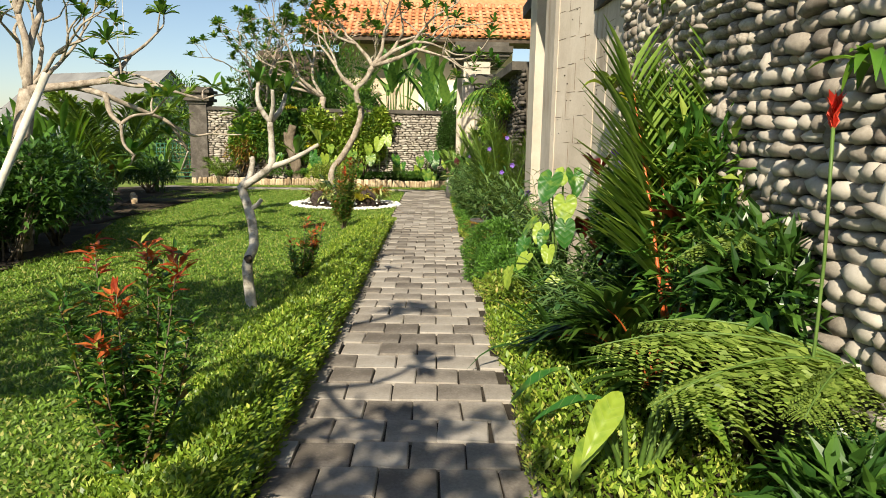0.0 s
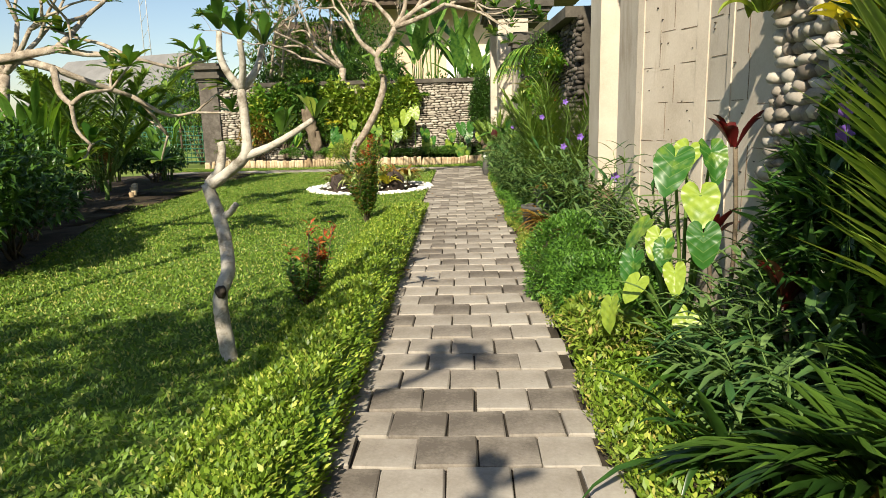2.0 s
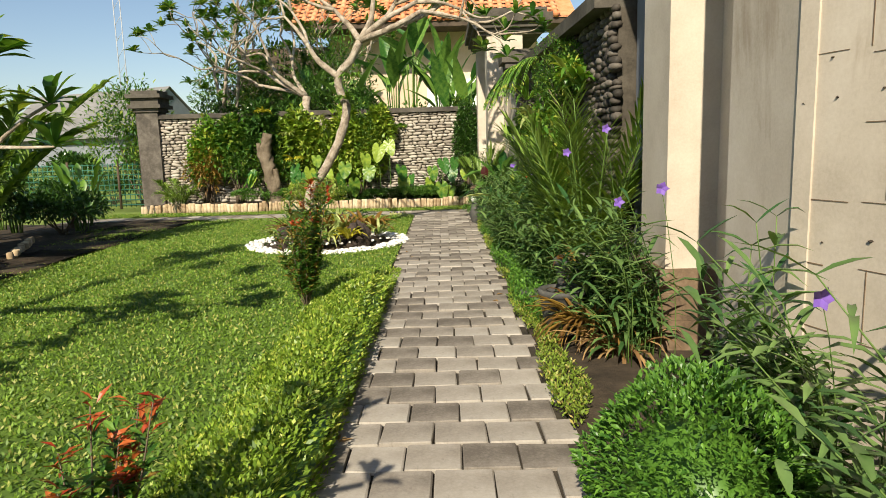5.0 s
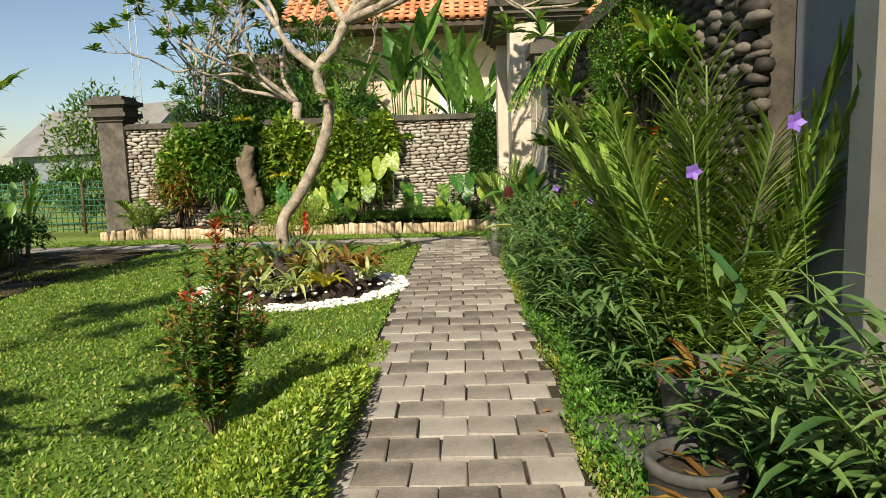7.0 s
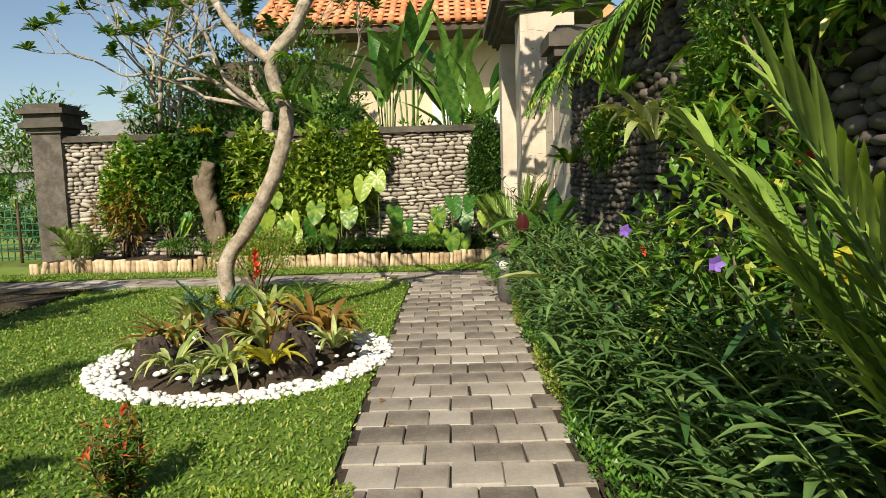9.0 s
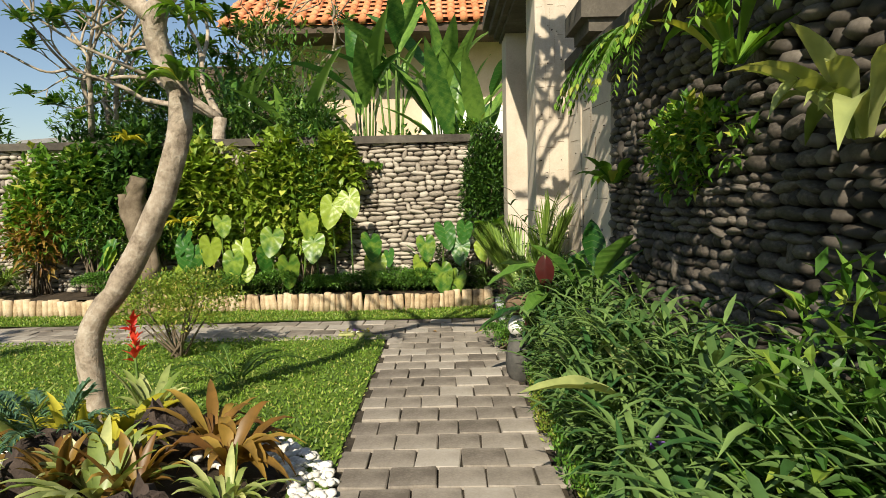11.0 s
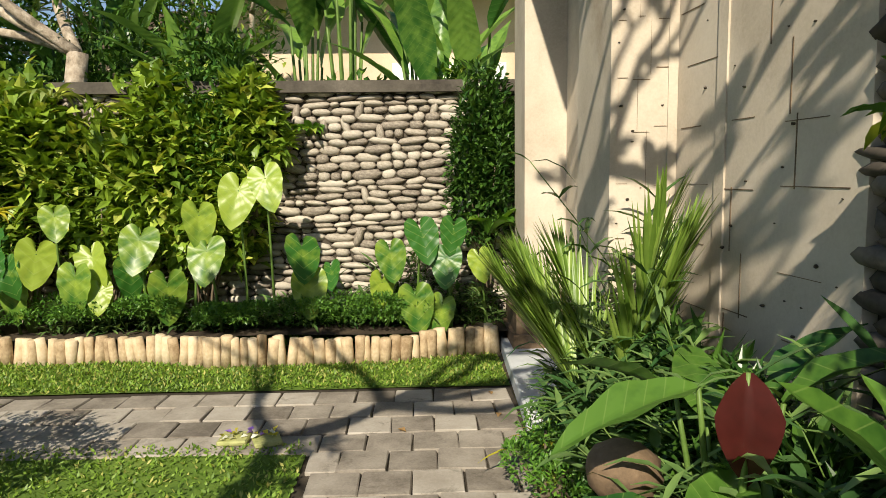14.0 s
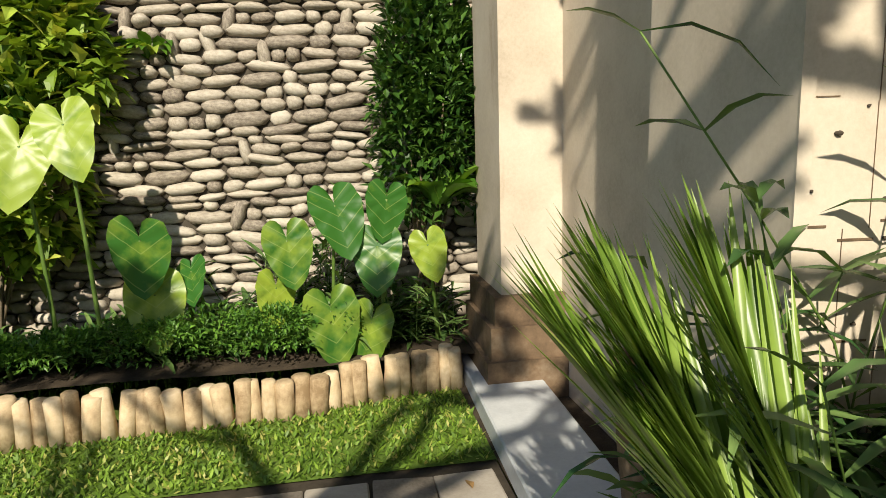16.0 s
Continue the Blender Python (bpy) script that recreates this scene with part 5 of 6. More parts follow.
def pot(place, r, h, mat, label):
    n = 18
    prof = [(r * 0.72, 0), (r * 0.80, h * 0.12), (r * 0.95, h * 0.6), (r, h * 0.86), (r * 1.08, h * 0.88), (r * 1.08, h), (r * 0.93, h), (r * 0.9, h * 0.82)]
    a = np.linspace(0, 2 * math.pi, n, endpoint=False)
    v = np.array([(q * math.cos(b), q * math.sin(b), z) for q, z in prof for b in a])
    f = np.array([(i * n + j, i * n + (j + 1) % n, (i + 1) * n + (j + 1) % n, (i + 1) * n + j) for i in range(len(prof) - 1) for j in range(n)])
    t = thing("plant_pot", place, label, "plant pot", "plant pots")
    part("body", [(v, f)], mat, t)
    part("soil", [ball((0, 0, h * 0.8), (r * 0.9, r * 0.9, 0.03), 4, n)], SOIL, t)
    return t


pot((0.66, 11.27, 0), 0.15, 0.30, GREY_POT, "dark grey round pot at the path edge")
tufts("dry_bromeliad", (0.82, 10.98, 0.1), 110, 0.66, 0.03, BRONZE, "dry brown and green bromeliad in a pot", "bromeliad", "", 0.7, 1.0, 0.8, 0.12, 5)
pot((0.92, 11.76, 0), 0.22, 0.42, GREY_POT, "weathered brown pot behind the border")
tufts("dry_bromeliad", (0.92, 11.76, 0.36), 30, 0.4, 0.03, BRONZE, "bronze bromeliad in a weathered pot", "bromeliad", "", 0.7, 1.0, 0.8, 0.14, 5)
solid("stone_block", [soft_box(0.34, 0.42, 0.14, 0.02, 0.004)], GREY_POT, "flat dark stone block at the path edge", "stone").matrix_basis = pose(0.66, 11.45, 0.0, 0, 0, 12)


def ruellia(x0, x1, y0, y1, stems, h, label, lean=(-0.25, -0.1)):
    """Thicket of upright stems with long narrow leaves."""
    t = thing("ruellia_thicket", (0, 0, 0), label, "ruellia", "ruellia thickets")
    P, D, L, tw = [], [], [], []
    for _ in range(stems):
        x, y = rng.uniform(x0, x1), along(rng.uniform(y0, y1))
        hh = h * rng.uniform(0.55, 1.15) * (0.65 + 0.5 * (x - x0) / (x1 - x0))
        top = np.array([x + rng.normal(lean[0], 0.12) * hh, y + rng.normal(lean[1], 0.12) * hh, hh])
        line = curve([(x, y, 0), (x, y, hh * 0.5), top], 6)
        tw.append(tube(line, np.linspace(0.005, 0.002, 6), 4))
        for s in np.linspace(0.22, 1.0, 8):
            c = np.array([np.interp(s, np.linspace(0, 1, 6), line[:, i]) for i in range(3)])
            a = rng.uniform(0, 2 * math.pi)
            for sg in (0, math.pi):
                P.append(c)
                D.append((math.cos(a + sg), math.sin(a + sg), rng.uniform(0.25, 1.0)))
                L.append(rng.uniform(0.14, 0.27))
    n = len(P)
    tagged(part("foliage", [blades(P, D, np.array(L), rng.uniform(0.020, 0.040, n), rng.uniform(0.1, 0.6, n), 3, 0.2, 0.4)], STRAP, t), kind="stuff")
    tagged(part("stem_mass", tw, STEM, t), kind="stuff")
    return t


ruellia(0.80, 1.3, 6.2, 7.3, 75, 0.62, "tall narrow-leaved thicket under the pier")
ruellia(0.95, 1.12, 8.2, 9.6, 60, 0.85, "narrow-leaved stems before the near pier")
ruellia(0.78, 1.12, 10.6, 11.6, 60, 0.8, "ruellia stems with narrow dark leaves beside pots")
ruellia(0.66, 1.2, 12.1, 14.0, 270, 0.85, "dense ruellia thicket along the path")
ruellia(0.55, 1.15, 14.0, 16.2, 340, 0.80, "dense narrow-leaved thicket beside the path")
ruellia(0.52, 1.05, 16.2, 18.6, 340, 0.75, "dense narrow-leaved thicket below the dark wall")
ruellia(0.55, 0.9, 18.6, 20.3, 170, 0.62, "ruellia thicket at the foot of the pier")
ruellia(0.72, 0.86, 18.9, 20.3, 30, 1.15, "tall ruellia stems against the pale pier")
for x, y, z in ((0.86, 9.9, 1.05), (0.8, 10.4, 0.95), (0.7, 12.6, 0.55), (0.9, 12.0, 1.1), (0.75, 11.6, 1.2), (0.95, 11.3, 1.35), (0.72, 13.3, 1.0), (0.62, 14.1, 1.05), (0.70, 14.6, 0.62), (0.58, 15.6, 0.5), (0.66, 15.0, 0.42), (0.72, 17.3, 0.66), (0.62, 16.8, 0.42), (0.78, 20.2, 0.98), (0.84, 19.8, 0.82), (0.8, 20.0, 0.6), (0.85, 8.6, 0.85), (1.0, 6.2, 1.25), (1.05, 6.3, 1.18)):
    flower("violet_flower", (x, y, z), 0.036, VIOLET, "violet trumpet flower on a thin stalk", group="violet flowers")
# flowering shrubs and showy plants against the dark wall
bush("hibiscus_bush", (1.0, 13.6, 0), (0.38, 0.55, 0.85), 1500, 0.085, BRIGHT, "hibiscus bush with small scarlet flowers", flowers=(7, SCARLET, 0.045), lumps=9)
bush("clipped_topiary", (1.12, 13.64, 1.45), (0.36, 0.5, 0.46), 6500, 0.032, MIDGREEN, "large rounded topiary against the wall", flowers=None, lumps=10).name = "wall_creeper"
bush("ixora_bush", (0.95, 14.9, 0), (0.32, 0.5, 0.6), 900, 0.09, MIDGREEN, "green bush with orange-red blooms", flowers=(5, SCARLET, 0.04), lumps=8)
tufts("dry_bromeliad", (1.0, 11.03, 0.02), 80, 0.7, 0.03, STRAP, "dark green and brown strap-leaved clump beside pots", "bromeliad", "", 0.6, 1.2, 0.8, 0.14, 5)
tufts("dry_bromeliad", (0.92, 10.73, 0.02), 60, 0.55, 0.026, DRY, "dry brown strap-leaved clump beside pots", "bromeliad", "", 0.6, 1.1, 0.8, 0.12, 5)
tufts("yellow_bromeliad", (0.95, 13.0, 0.95), 16, 0.34, 0.075, YELLOW_LEAF, "bright yellow bromeliad in the border", "bromeliad", "", 0.5, 1.1, 0.8)
tufts("croton_clump", (1.0, 14.2, 0.75), 14, 0.34, 0.07, YELLOW_LEAF, "yellow leaves of a tall croton", "croton", "", 0.5, 1.1, 0.8)
for x, y, z, l, m in ((wall_x(along(13.0)) - 0.12, 13.0, 1.8, 0.5, BRIGHT), (wall_x(along(15.2)) - 0.12, 15.2, 1.5, 0.55, PALE), (wall_x(along(16.0)) - 0.14, 16.0, 1.85, 0.62, BRIGHT), (wall_x(along(14.0)) - 0.12, 14.0, 1.75, 0.5, BRIGHT), (wall_x(along(17.9)) - 0.1, 17.9, 1.42, 0.34, BRIGHT), (1.27, 6.66, 1.52, 0.26, YELLOW_LEAF), (1.28, 7.56, 1.70, 0.28, COVER_LIME), (wall_x(along(14.3)) - 0.08, 14.3, 1.3, 0.36, PALE)):
    tufts("wall_bromeliad", (x, y, z), 20, l, 0.075, m, "bird's nest fern growing on the wall", "fern", "wall ferns", 0.55, 1.0, 0.75, 0.05, 6, shape=0.5)
broad_plant("dumb_cane", (0.74, 17.43, 0), [(a, 0.08, 0.72 + 0.03 * k, 0.62, -58) for k, a in enumerate((20, 95, 160, 230, 300, 345, 60))], BROAD, "upright broad-leaved dumb cane by the dark wall", "dumb cane")
broad_plant("dumb_cane", (0.72, 16.0, 0), [(a, 0.18, 0.55, 0.85, -25) for a in (20, 110, 200, 280, 330)], [heart_mesh("leaf", 0.5, 0.15, PALE, 0.004, 0.0, 0.3, 0.3)], "pale cream-green dumb cane above the thicket", "dumb cane")
broad_plant("spiral_ginger", (0.62, 18.06, 0), [(200, 0.12, 0.86, 0.62, 8), (150, 0.14, 0.80, 0.6, -25), (250, 0.12, 0.70, 0.6, 12), (330, 0.1, 0.82, 0.62, -45), (90, 0.16, 0.7, 0.6, -30), (20, 0.1, 0.8, 0.62, -50), (180, 0.2, 0.56, 0.6, 15)], BROAD, "large glossy green ginger leaves", "ginger")
broad_plant("purple_leaf_plant", (0.56, 17.9, 0), [(250, 0.08, 0.95, 0.6, 80), (200, 0.1, 0.60, 0.5, 60)], [heart_mesh("leaf", 0.42, 0.22, PURPLE, 0.004, 0.0, 0.2, 0.3)], "dark maroon broad leaves under the ginger", "plant")
palm("pandan_palm", (0.56, 19.33, 0), 4, 0.72, PALM, "young palm with stiff bright green narrow leaflets", "young palms by the pier", 0.05, 30, 0.46, 0.018, 0.42, STEM, 1.5, (radians(143), 0.35), 0.05, 0.03, 0.05, 0.36)
palm("pandan_palm", (0.62, 19.3, 0), 5, 0.8, PALM, "young palm with upright bright green fronds", "young palms by the pier", 0.10, 30, 0.46, 0.019, 0.42, STEM, 3.4, (radians(60), 2.2), 0.05, 0.03, 0.05, 0.42)
pot((0.80, 20.62, 0), 0.19, 0.60, POT, "tall mossy brown ribbed pot beside the pale slab")
tufts("variegated_grass", (0.46, 19.72, 0.1), 30, 0.45, 0.022, YELLOW_LEAF, "yellow striped narrow grass at the path corner", "grass", "", 0.6, 0.8, 0.9, 0.06, 5)
bush("edge_bush", (0.38, 19.42, 0), (0.20, 0.42, 0.17), 2200, 0.032, BOX, "small clipped bush at the path corner", low=-0.2)
solid("pale_slab", [soft_box(0.34, 2.2, 0.10, 0.008, 0.0)], SLAB, "pale grey stone slab at the pier's foot", "slab").matrix_basis = pose(0.62, 20.3, 0.0, 0, 0, -2)
solid("rounded_stone", [ball((0.40, 17.52, 0.56), (0.105, 0.10, 0.085), 8, 12, 0.04)], POT, "rounded grey-brown stone resting on a pale rock", "stone", smooth=True)
solid("upright_stone", [ball((0.40, 17.52, 0.16), (0.10, 0.10, 0.20), 9, 12, 0.07)], GREY_POT, "dark upright stone under a pale rock", "stone", smooth=True)
solid("pale_rock", [ball((0.38, 17.48, 0.41), (0.075, 0.07, 0.075), 7, 10, 0.09)], PEBBLE, "small pale rock resting on a dark stone", "stone", smooth=True)

# ---- bed in front of the far wall ----
for x, z, k in ((-1.93, 1.08, 0.8), (-2.29, 0.9, 0.95), (-1.68, 0.82, 0.95), (-2.21, 0.54, 1), (-1.51, 1.26, 0.9), (-1.28, 1.35, 0.8), (-2.66, 0.62, 0.85), (-1.11, 0.81, 0.95), (-1.07, 0.55, 0.85), (-0.76, 0.64, 0.6), (-0.41, 0.78, 0.8), (-0.51, 0.54, 0.7), (-0.18, 0.94, 0.8), (0.09, 0.96, 0.7), (0.11, 0.74, 0.8), (0.39, 0.72, 0.65), (-0.21, 0.42, 0.95), (0.13, 0.34, 0.85), (-3.42, 0.35, 0.9), (-3.18, 0.54, 0.8), (-2.92, 1.09, 0.7), (-3.25, 0.91, 0.8)):
    broad_plant("elephant_ear", (x, 22.65 + rng.normal(0, 0.05), 0.17), [(270 + rng.normal(0, 22), 0.22, z - 0.17, k * 1.15, rng.uniform(58, 88))], EAR[:2] if rng.random() < 0.5 else EAR[1:], "yellow-green elephant ear before the pebble wall", "elephant ear", "elephant ears by the wall")
for x, n in ((-2.6, 4), (-4.0, 4), (-3.2, 4)):
    broad_plant("elephant_ear", (x, 22.72, 0.17), ears(n, 0.34, 0.56, 0.92, (50, 95), (205, 335)), EAR, "green elephant ear beside the log edging", "elephant ear", "elephant ears by the wall")
for x in (-4.4, -3.6, -2.9, -2.2, -1.6, -0.9, -0.35):
    bush("dwarf_hedge", (x, 22.40, 0.15), (0.42, 0.17, 0.17), 2600, 0.034, BOX, "low clipped dwarf hedge behind log edging", "hedge", "dwarf hedges", low=-0.2, wood=False)
bush("wall_shrub", (-1.95, 23.02, 0.15), (0.55, 0.2, 0.8), 2600, 0.13, COVER, "broad-leaved bright shrub hiding the pebble wall", "shrub", lumps=11, ratio=0.55)
bush("wall_shrub", (-2.75, 23.02, 0.15), (0.75, 0.2, 0.9), 2600, 0.15, COVER, "leafy bright green shrub against the pebble wall", "shrub", lumps=12)
bush("wall_shrub", (-3.9, 23.02, 0.15), (0.7, 0.2, 0.9), 3600, 0.10, MIDGREEN, "green shrub climbing the pebble wall", "shrub", lumps=11)
bush("wall_shrub", (-1.75, 23.05, 0.9), (0.5, 0.22, 0.7), 2600, 0.09, MIDGREEN, "green creeper spilling over the wall", "creeper", lumps=9)
bush("wall_shrub", (0.38, 23.0, 0.15), (0.36, 0.26, 1.1), 4200, 0.085, DEEP, "tall dark green shrub in the wall's corner", "shrub", lumps=12)
for x in (-4.6, -5.4):
    bush("croton", (x, 22.9, 0.15), (0.45, 0.3, 0.7), 1200, 0.13, BRONZE if x < -5 else MIDGREEN, "croton with bronze and green leaves by the wall", "shrub", "crotons", lumps=9, ratio=0.25)
palm("areca_palm", (-5.9, 22.5, 0), 11, 1.1, PALM, "yellowish areca palm by the gate post", "areca palms", 0.45, 22, 0.35, 0.024, 0.1, STEM, 1.5)
ruellia(-3.0, 0.5, 22.7, 23.1, 200, 0.36, "dark undergrowth among the elephant ears", (0, -0.05))
ruellia(-0.75, 0.1, 22.9, 23.1, 24, 0.8, "thin dark stems before the pebble wall", (0, -0.05))
tufts("wall_bromeliad", (-1.045, 23.25, 1.70), 22, 0.32, 0.07, BRIGHT, "small bright fern on the pebble wall", "fern", "wall ferns", 0.55, 1.0, 0.75, 0.03, 5, shape=0.5)
tufts("fan_palm", (0.42, 22.7, 0.9), 12, 0.4, 0.16, BRIGHT, "broad yellow-green leaves in the corner", "plant", "", 0.4, 0.8, 0.7, 0.05, 5, shape=0.5)

# ---- beyond the far wall ----
for x, y, n, h in ((-0.85, 24.6, 9, 2.6), (-0.1, 25.0, 9, 2.4), (-1.3, 24.8, 8, 2.1), (0.45, 24.5, 8, 2.2), (-3.4, 25.0, 8, 2.1), (-2.3, 24.6, 8, 1.8), (0.0, 24.2, 8, 1.8)):
    broad_plant("banana_plant", (x, y, 0), [(i * 360 / n + rng.normal(0, 18), 0.22 * rng.uniform(0.6, 1.4), h * rng.uniform(0.95, 1.4), 0.85 * rng.uniform(0.8, 1.15), -68 + rng.normal(0, 14)) for i in range(n)], FIDDLE, "banana-like heliconia rising behind the wall", "banana plant", "banana plants", stem_r=0.02)
for x, y, h, r in ((-0.9, 24.2, 1.25, 0.6), (0.2, 24.1, 1.25, 0.6), (-2.2, 24.3, 1.45, 0.7), (-3.3, 24.3, 1.6, 0.8), (-4.4, 24.5, 1.5, 0.8), (-5.4, 24.5, 1.3, 0.7), (-1.7, 24.0, 1.35, 0.5)):
    bush("back_shrub", (x, y, 0), (r, 0.4, h), 2600, 0.12, MIDGREEN if x > -1 else DEEP, "leafy shrub behind the pebble wall", "shrub", "shrubs behind the wall", lumps=11)
for place, h, side in (((-3.35, 23.85, 0), 2.5, -0.75), ((-2.6, 26.5, 0), 2.4, 0.0), ((-5.6, 24.6, 0), 2.0, -0.4)):
    rows, tips = [([(0, 0, -0.05), (0.05, 0, h * 0.5), (0.1, 0.1, h)], 0.13, 0.09)], []
    for _ in range(4):
        a, b = branches((0.1, 0.1, h), rng.normal(0, 0.5, 3) * (1, 0.6, 0.5) + (side, 0, 0.7), 1.15, 4, 0.055, 0.6, 2)
        rows += a
        tips += b
    tree("frangipani_tree", place, rows, BARK, "wide frangipani with grey branches behind the wall", MIDGREEN, tips, 22, 0.26, wob=0.06)
for i in range(26):
    x = -75 + i * 3.1 + rng.normal(0, 1)
    y = 62 + rng.normal(0, 6)
    bush("far_hedge", (x, y, -0.75), (2.0, 1.4, rng.uniform(1.0, 1.5)), 700, 0.5, DEEP, "far hedge of shrubs across the field", "hedge", "far hedges", wood=False, lumps=8)
for x, y, r in ((-9.0, 26.0, 0.8), (-10.6, 27, 1.0), (-8.2, 28, 0.7), (-12.5, 27, 1.0)):
    bush("field_shrub", (x, y, 0), (r, r * 0.7, r * 0.55), 900, 0.13, DEEP, "dark shrub beyond the net fence", "shrub", "field shrubs", lumps=9)

# ---- small things ----
of = thing("offering_tray", (-1.10, 20.46, 0.016), "small woven offering tray with flower petals on the path", "offering")
part("tray", [soft_box(0.15, 0.15, 0.025, 0.006, 0.001)], TRAY, of, smooth=False)
part("tray", [soft_box(0.14, 0.14, 0.025, 0.006, 0.001)[0:2]], TRAY, of, smooth=False).matrix_basis = pose(0.17, -0.03, 0, 0, 0, 20)
for m, k in ((YELLOW_LEAF, 10), (WHITE_PETAL, 10), (VIOLET, 5)):
    part("petals", [leaves(np.stack([rng.uniform(-0.06, 0.22, k), rng.uniform(-0.06, 0.05, k), np.full(k, 0.028)], 1), sphere_points(k, 0.1), 0.045, 0.03)], m, of)

# leafy crowns behind the wall
for x, y, z, r, n in ((-5.0, 25.6, 2.2, 1.5, 6000), (-3.2, 26.2, 2.3, 1.3, 5000), (-7.6, 24.8, 1.5, 1.3, 3600)):
    bush("leafy_tree", (x, y, 0), (r, 0.8, z), n, 0.16, MIDGREEN, "fine-leaved tree crown behind the pebble wall", "tree", "leafy trees behind the wall", lumps=16, ratio=0.3)
for x, y, z in ((wall_x(along(17.0)) - 0.2, 17.0, 2.2), (wall_x(along(16.7)) - 0.22, 16.7, 2.15), (wall_x(along(15.8)) - 0.2, 15.8, 2.25), (wall_x(along(14.6)) - 0.2, 14.6, 2.2)):
    t = thing("hanging_fern", (x, y, z), "hanging fern trailing from the dark wall coping", "fern", "hanging ferns")
    for k in range(7):
        a = rng.uniform(2.2, 4.4)
        l, r = frond((0, 0, 0), (math.cos(a) * 0.5, math.sin(a) * 0.5, 0.15), 0.55, 0.9, 18, 0.07, 0.02, 1.0, 0.0, 0.2, 2)
        part("leaf_stalk", [r], STEM, part("frond", [l], BRIGHT, t))

# shade tree behind the entrance: its crown throws the broad shade and dapple on lawn and path
rows, tips = [([(0, 0, -0.05), (0.1, 0.05, 1.0), (0.2, 0.1, 2.2)], 0.14, 0.10)], []
for w, l in (((0.3, 0.1, 0.9), 0.8), ((-0.5, 0.3, 0.7), 0.8), ((1.0, -0.2, 0.45), 1.1), ((0.2, 0.9, 0.5), 0.8)):
    a, b = branches((0.2, 0.1, 2.2), w, l, 2, 0.06, 0.5, 2)
    rows += a
    tips += b
shade = tree("shade_tree", (-3.3, 2.5, 0), rows, BARK, "leafy garden tree shading the lawn", MIDGREEN, tips, 14, 0.26)
for c, r, n in (((0.0, 0.4, 3.1), (1.2, 1.3, 0.55), 800), ((0.9, 1.2, 3.2), (0.8, 0.9, 0.4), 450), ((2.2, -2.0, 3.2), (0.75, 0.8, 0.35), 420)):
    P = np.array(c) + sphere_points(n) * np.array(r) * rng.random((n, 1)) ** 0.4
    tagged(part("foliage", [leaves(P, sphere_points(n), rng.uniform(0.12, 0.24, n), rng.uniform(0.05, 0.09, n))], MIDGREEN, shade, smooth=False), kind="stuff")
# planting against the near wall
for x, y, h, m in ((1.25, 3.3, 0.2, DEEP), (1.28, 4.2, 0.2, DEEP), (1.32, 5.1, 0.5, DEEP), (1.30, 5.8, 0.72, MIDGREEN), (1.30, 6.3, 0.78, DEEP), (1.28, 6.6, 0.6, DEEP), (1.15, 2.4, 0.4, DEEP)):
    bush("wall_foot_shrub", (x, y, 0), (0.26, 0.5, h), 1500, 0.13, m, "broad-leaved shrub at the foot of the wall", "shrub", "wall foot shrubs", lumps=9, ratio=0.3)
for x, y, h in ((1.30, 5.75, 1.4), (1.34, 5.15, 1.1)):
    t = tufts("cordyline", (x, y, h * 0.6), 18, 0.48, 0.07, MAROON, "dark red cordyline against the near wall", "cordyline", "red cordylines", 0.4, 1.2, 0.7, 0.03, 5, shape=0.5)
    part("cane", [tube(curve([(0, 0, -h * 0.6 - 0.02), (0.03, 0, -h * 0.3), (0, 0, 0.02)], 6), 0.012, 6)], TWIG, t)
torch = thing("torch_ginger", (1.26, 4.51, 0), "red torch ginger bloom on a tall stalk", "flower")
part("stalk", [tube(curve([(0, 0, -0.03), (0.02, 0, 0.8), (0, 0, 1.36)], 6), 0.006, 5)], STEM, torch)
tagged(part("bract_head", [leaves(np.stack([np.zeros(24), np.zeros(24), np.linspace(1.34, 1.41, 24)], 1), sphere_points(24, 0.3) * (0.5, 0.5, 1) + (0, 0, 1.2), 0.07, 0.03)], SCARLET, torch), kind="stuff")
for y in np.arange(3.0, 6.6, 0.5):
    tufts("wall_bromeliad", (wall_x(along(y)) - 0.07, y, rng.uniform(1.1, 2.3)), 12, 0.26, 0.04, BRIGHT if rng.random() < 0.5 else DEEP, "small fern growing out of the wall", "fern", "wall ferns", 0.7, 0.6, 0.8, 0.03, 5, shape=0.5)

for i in range(11):
    a, q = rng.uniform(0, 2 * math.pi), rng.uniform(0.15, 0.62)
    m = (PALE, BRONZE, PALE, YELLOW_LEAF)[i % 4]
    tufts("bromeliad", (RING[0] + math.cos(a) * q * RING[2], RING[1] + 0.75 + math.sin(a) * q * RING[3], 0.18), 22, rng.uniform(0.36, 0.52), 0.055, m, "spiky striped bromeliad in the ring bed", "bromeliad", "ring bed bromeliads", 0.45, 1.5, 0.75, 0.04, 5)
for x, y, z, r in ((1.1, 14.4, 1.25, 0.32), (1.08, 16.6, 1.2, 0.3), (1.12, 13.4, 1.5, 0.3)):
    bush("wall_creeper", (x, y, z), (0.16, r * 1.6, r), 900, 0.07, BRIGHT, "light green creeper on the dark wall", "creeper", "wall creepers", lumps=8, wood=False, ratio=0.5)

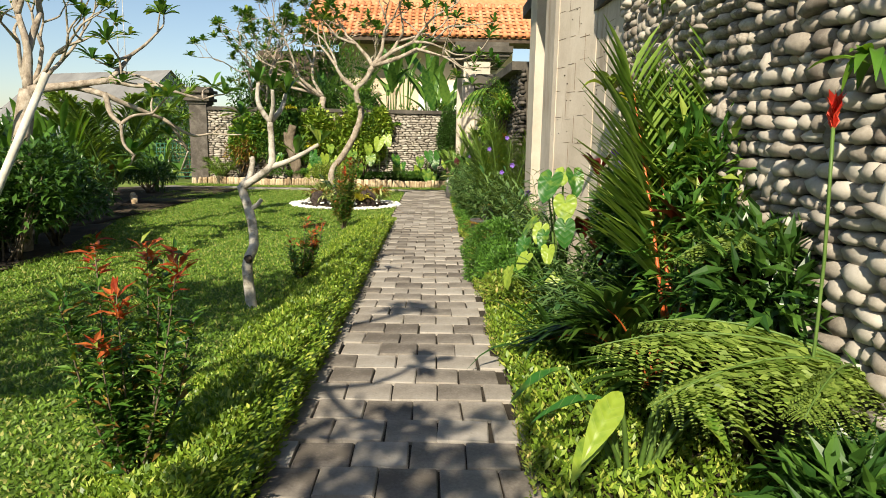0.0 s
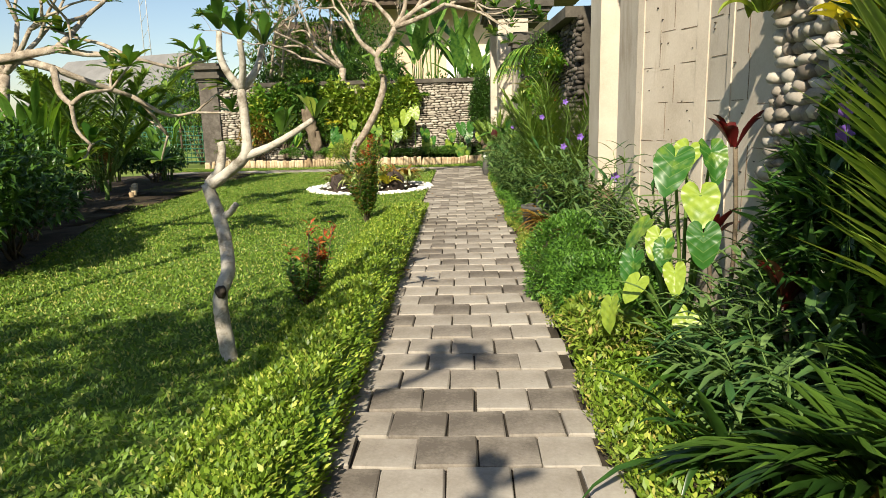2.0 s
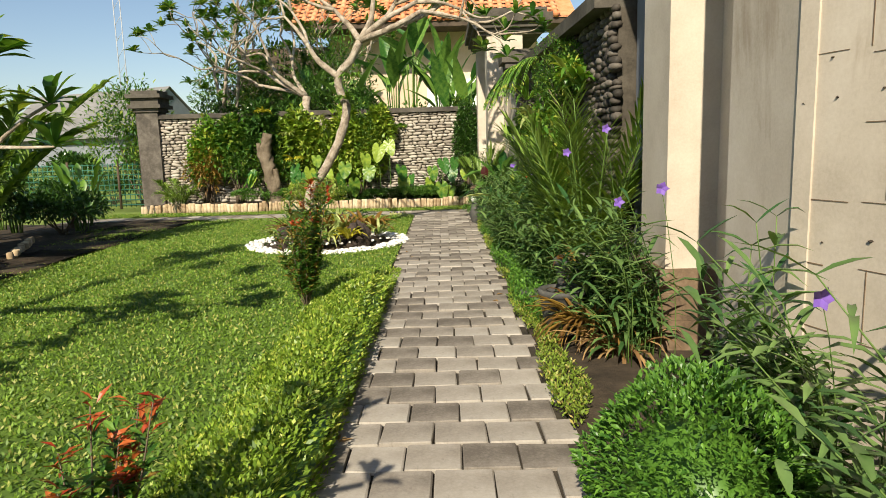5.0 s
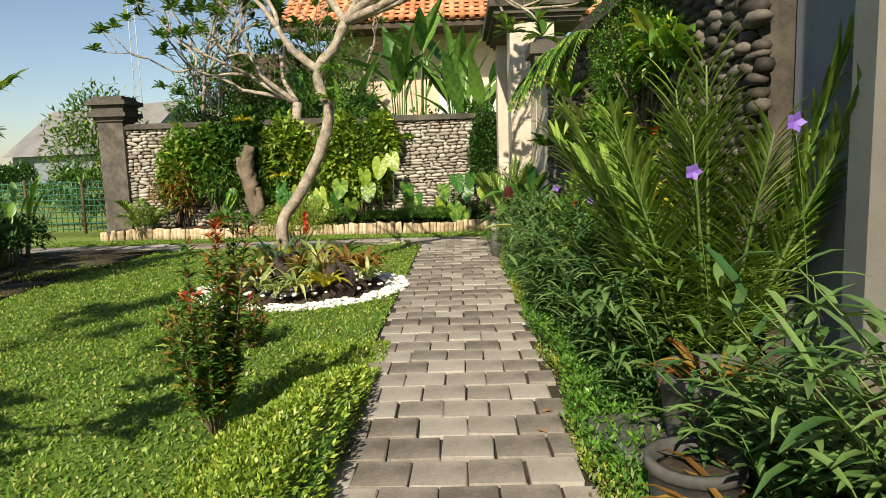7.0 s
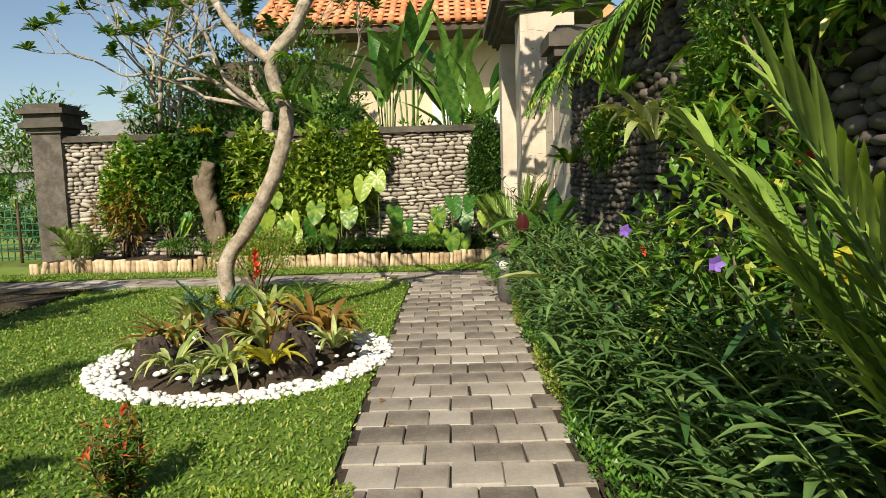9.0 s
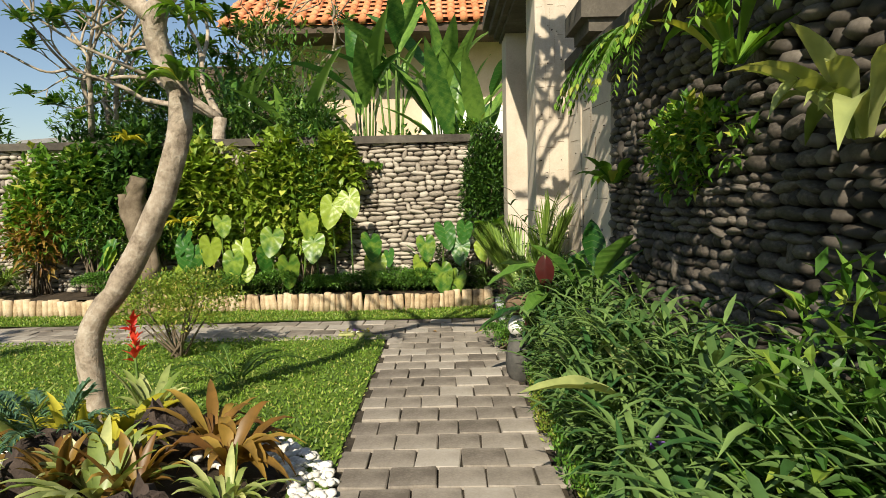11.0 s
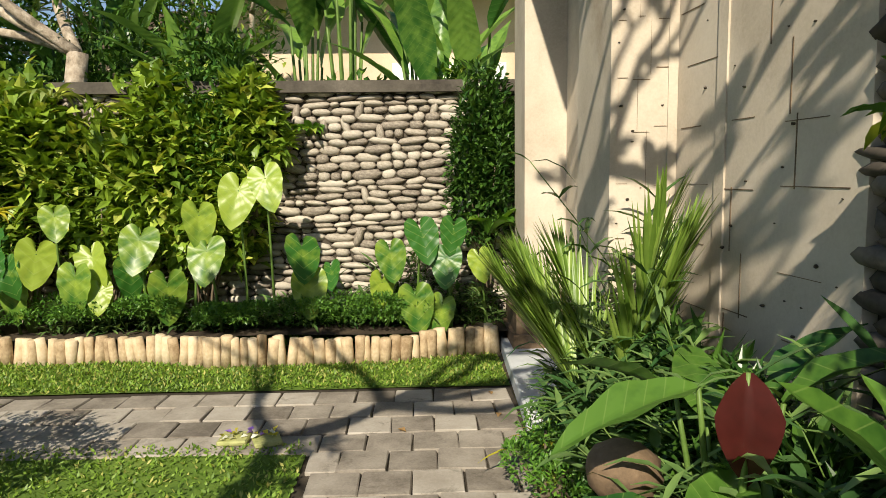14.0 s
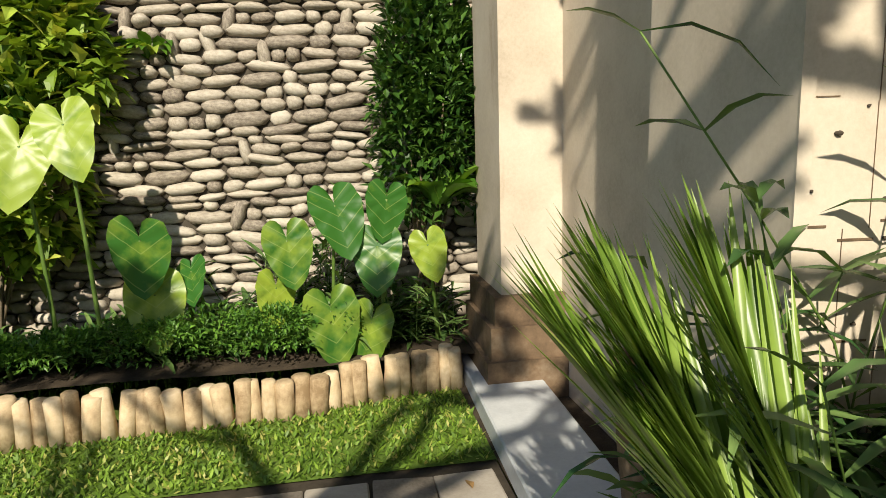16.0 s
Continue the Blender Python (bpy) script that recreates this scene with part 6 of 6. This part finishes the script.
# taller growth that hides most of the pebble wall
for x, z, rx_, h, m, k in ((-4.7, 0.15, 0.5, 0.95, MIDGREEN, 0.10), (-3.35, 0.15, 0.55, 1.0, COVER, 0.11), (-2.2, 0.7, 0.5, 0.75, COVER, 0.10), (-1.5, 0.9, 0.36, 0.65, COVER, 0.09), (-5.3, 0.15, 0.45, 0.9, BRIGHT, 0.10), (-4.1, 0.9, 0.5, 0.7, DEEP, 0.09)):
    bush("wall_shrub", (x, 22.98, z), (rx_, 0.26, h), 1500, k * 1.4, m, "leafy climber hiding the pebble wall", "shrub", "climbers on the wall", lumps=12, ratio=0.6)
for x, y, n in ((0.5, 12.6, 2), (-0.72, 9.4, 2), (0.1, 20.9, 3), (-0.5, 14.6, 2)):
    for i in range(n):
        lf = solid("fallen_leaf", [leaves(np.array([(0, 0, 0.0)]), [(1, 0.2, 0.12)], 0.07, 0.035)], DRY, "dry curled leaf lying on the paving", "leaf", "fallen leaves")
        lf.matrix_basis = pose(min(max(x + rng.normal(0, 0.25), -0.6), 0.3), along(y) + rng.normal(0, 0.4), 0.016, 0, 0, rng.uniform(0, 360))

for x, y, h in ((0.80, 19.1, 0.42), (0.76, 18.5, 0.40), (0.82, 19.9, 0.36), (0.74, 18.0, 0.36)):
    bush("shade_plant", (x, y, 0), (0.17, 0.38, h), 1100, 0.13, DEEP, "dark narrow-leaved plant in the pier's shade", "plant", "shade plants", lumps=9, ratio=0.22)

# ---- pieces of paths and walls ----
paving = thing("paved_path", (0, 0, 0), "path of grey-brown square concrete pavers in running bond", "path", kind="structure")
paver_meshes = {}
rest = []
pavers.sort(key=lambda p: abs(p[1] - 11.5) + 2.0 * max(0, -1.2 - p[0]))
for i, (x, y, w) in enumerate(pavers):
    key = round(w / 0.02) * 0.02
    if (key, i % 3) not in paver_meshes:
        r = np.random.default_rng(int(key * 1000) + i % 3)
        shape = soft_box(key - 0.012, S - 0.012, 0.055, 0.005, 0.0016, r)
        paver_meshes[key, i % 3] = shape, mesh_of("paver", [shape], PAVER, False)
    (v, f), me = paver_meshes[key, i % 3]
    m = pose(x + rng.normal(0, 0.002), y + rng.normal(0, 0.002), -0.042 + rng.normal(0, 0.003), rng.normal(0, 0.6), rng.normal(0, 0.6), rng.normal(0, 0.9))
    if i < 300:
        part("paver", me, None, paving).matrix_basis = m
    else:
        mm = np.array(m)
        rest.append((v @ mm[:3, :3].T + mm[:3, 3], f))
tagged(part("pavers_beyond", rest, PAVER_REST, paving, "rest of the concrete pavers", False), kind="stuff")


def stone_field(parent, place, x0, x1, z0, z1, row_h, length, thick, mat, mat_rest, near, gaps=()):
    """River stones laid flat in courses: place(u, z) gives the point on the wall and its turn."""
    shapes = [ball((0, 0, 0), (0.5, 0.5, 0.5), 4, 8, 0.05, power=0.78) for _ in range(5)]
    meshes = [mesh_of("stone", [s], mat) for s in shapes]
    spots, z, k = [], z0, 0
    while z < z1:
        h = row_h * rng.uniform(0.75, 1.3)
        u = x0 + rng.uniform(-length, 0)
        while u < x1:
            if rng.random() < 0.045:
                w, hh, tilt = h * 1.0, h * 2.3, rng.normal(0, 12)
            else:
                w, hh, tilt = length * rng.uniform(0.45, 1.5), h * rng.uniform(0.85, 1.15), rng.normal(0, 6)
            spots.append((u + w / 2, z + h / 2 + 0.25 * h * math.sin(u * 2.1 + z), w * 1.03, hh * 1.04, tilt))
            u += w
        z += h * 0.93
    spots.sort(key=lambda s: abs(s[0] - near[0]) + 0.6 * abs(s[1] - near[1]))
    rest = []
    for i, (u, zz, w, h, tilt) in enumerate(spots):
        m = place(u, zz + rng.normal(0, 0.003)) @ pose(0, rng.normal(0, 0.008), 0, rng.normal(0, 6), tilt, 0) @ Matrix.Diagonal((w, thick * rng.uniform(0.8, 1.25), h, 1))
        if i < 300:
            ob = part("stone", meshes[i % 5], None, parent)
            ob.matrix_basis = m
        else:
            mm = np.array(m)
            v, f = shapes[i % 5]
            rest.append((v @ mm[:3, :3].T + mm[:3, 3], f))
    tagged(part("stones_beyond", rest, mat_rest, parent, "rest of the river stones"), kind="stuff")


stone_field(wall_north, lambda u, z: pose(u, WALL_Y + 0.02, z), -6.4, 0.75, 0.15, WALL_TOP, 0.062, 0.17, 0.09, RIVER_STONE, RIVER_REST, (-0.5, 1.5))
# shaded run in the darkened stone; the sunlit near run below stays pale
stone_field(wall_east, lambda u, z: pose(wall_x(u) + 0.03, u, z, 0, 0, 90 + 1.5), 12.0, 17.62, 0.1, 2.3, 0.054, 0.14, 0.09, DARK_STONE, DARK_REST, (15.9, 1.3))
stone_field(wall_east, lambda u, z: pose(wall_x(u) + 0.03, u, z, 0, 0, 90 + 1.5), 1.0, 7.22, 0.4, 2.45, 0.060, 0.12, 0.11, RIVER_STONE, RIVER_REST, (6.0, 1.6))

edging = thing("log_edging", (0, 0, 0), "low edging of short upright pale logs", "log edging", kind="structure")
log_meshes = [mesh_of("log", [tube([(0, 0, 0), (0.004, 0, 0.13), (0, 0.003, 0.235), (0, 0.003, 0.24)], [0.04, 0.041, 0.039, 0.028], 8, 0.05)], LOG) for _ in range(5)]
x, i = 0.42, 0
while x > -6.6:
    y = 20.74 + 0.10 * math.sin(x * 1.9 + 0.6) + 0.03 * math.sin(x * 5)
    ob = part("log", log_meshes[i % 5], None, edging)
    lw = rng.uniform(0.85, 1.2)
    ob.matrix_basis = pose(x, y, -0.03 + rng.normal(0, 0.010) + 0.015 * math.sin(x * 3.1), rng.normal(0, 4), rng.normal(0, 4), rng.uniform(0, 360)) @ Matrix.Diagonal((lw, lw, 1, 1))
    x -= 0.066 * lw
    i += 1
x = -4.2
for y in np.arange(15.3, 17.0, 0.075):
    ob = part("log", log_meshes[i % 5], None, edging)
    ob.matrix_basis = pose(-5.5 - 0.45 * (y - 15.3), y - 0.6, -0.12, rng.normal(0, 5), rng.normal(0, 5), rng.uniform(0, 360))
    i += 1
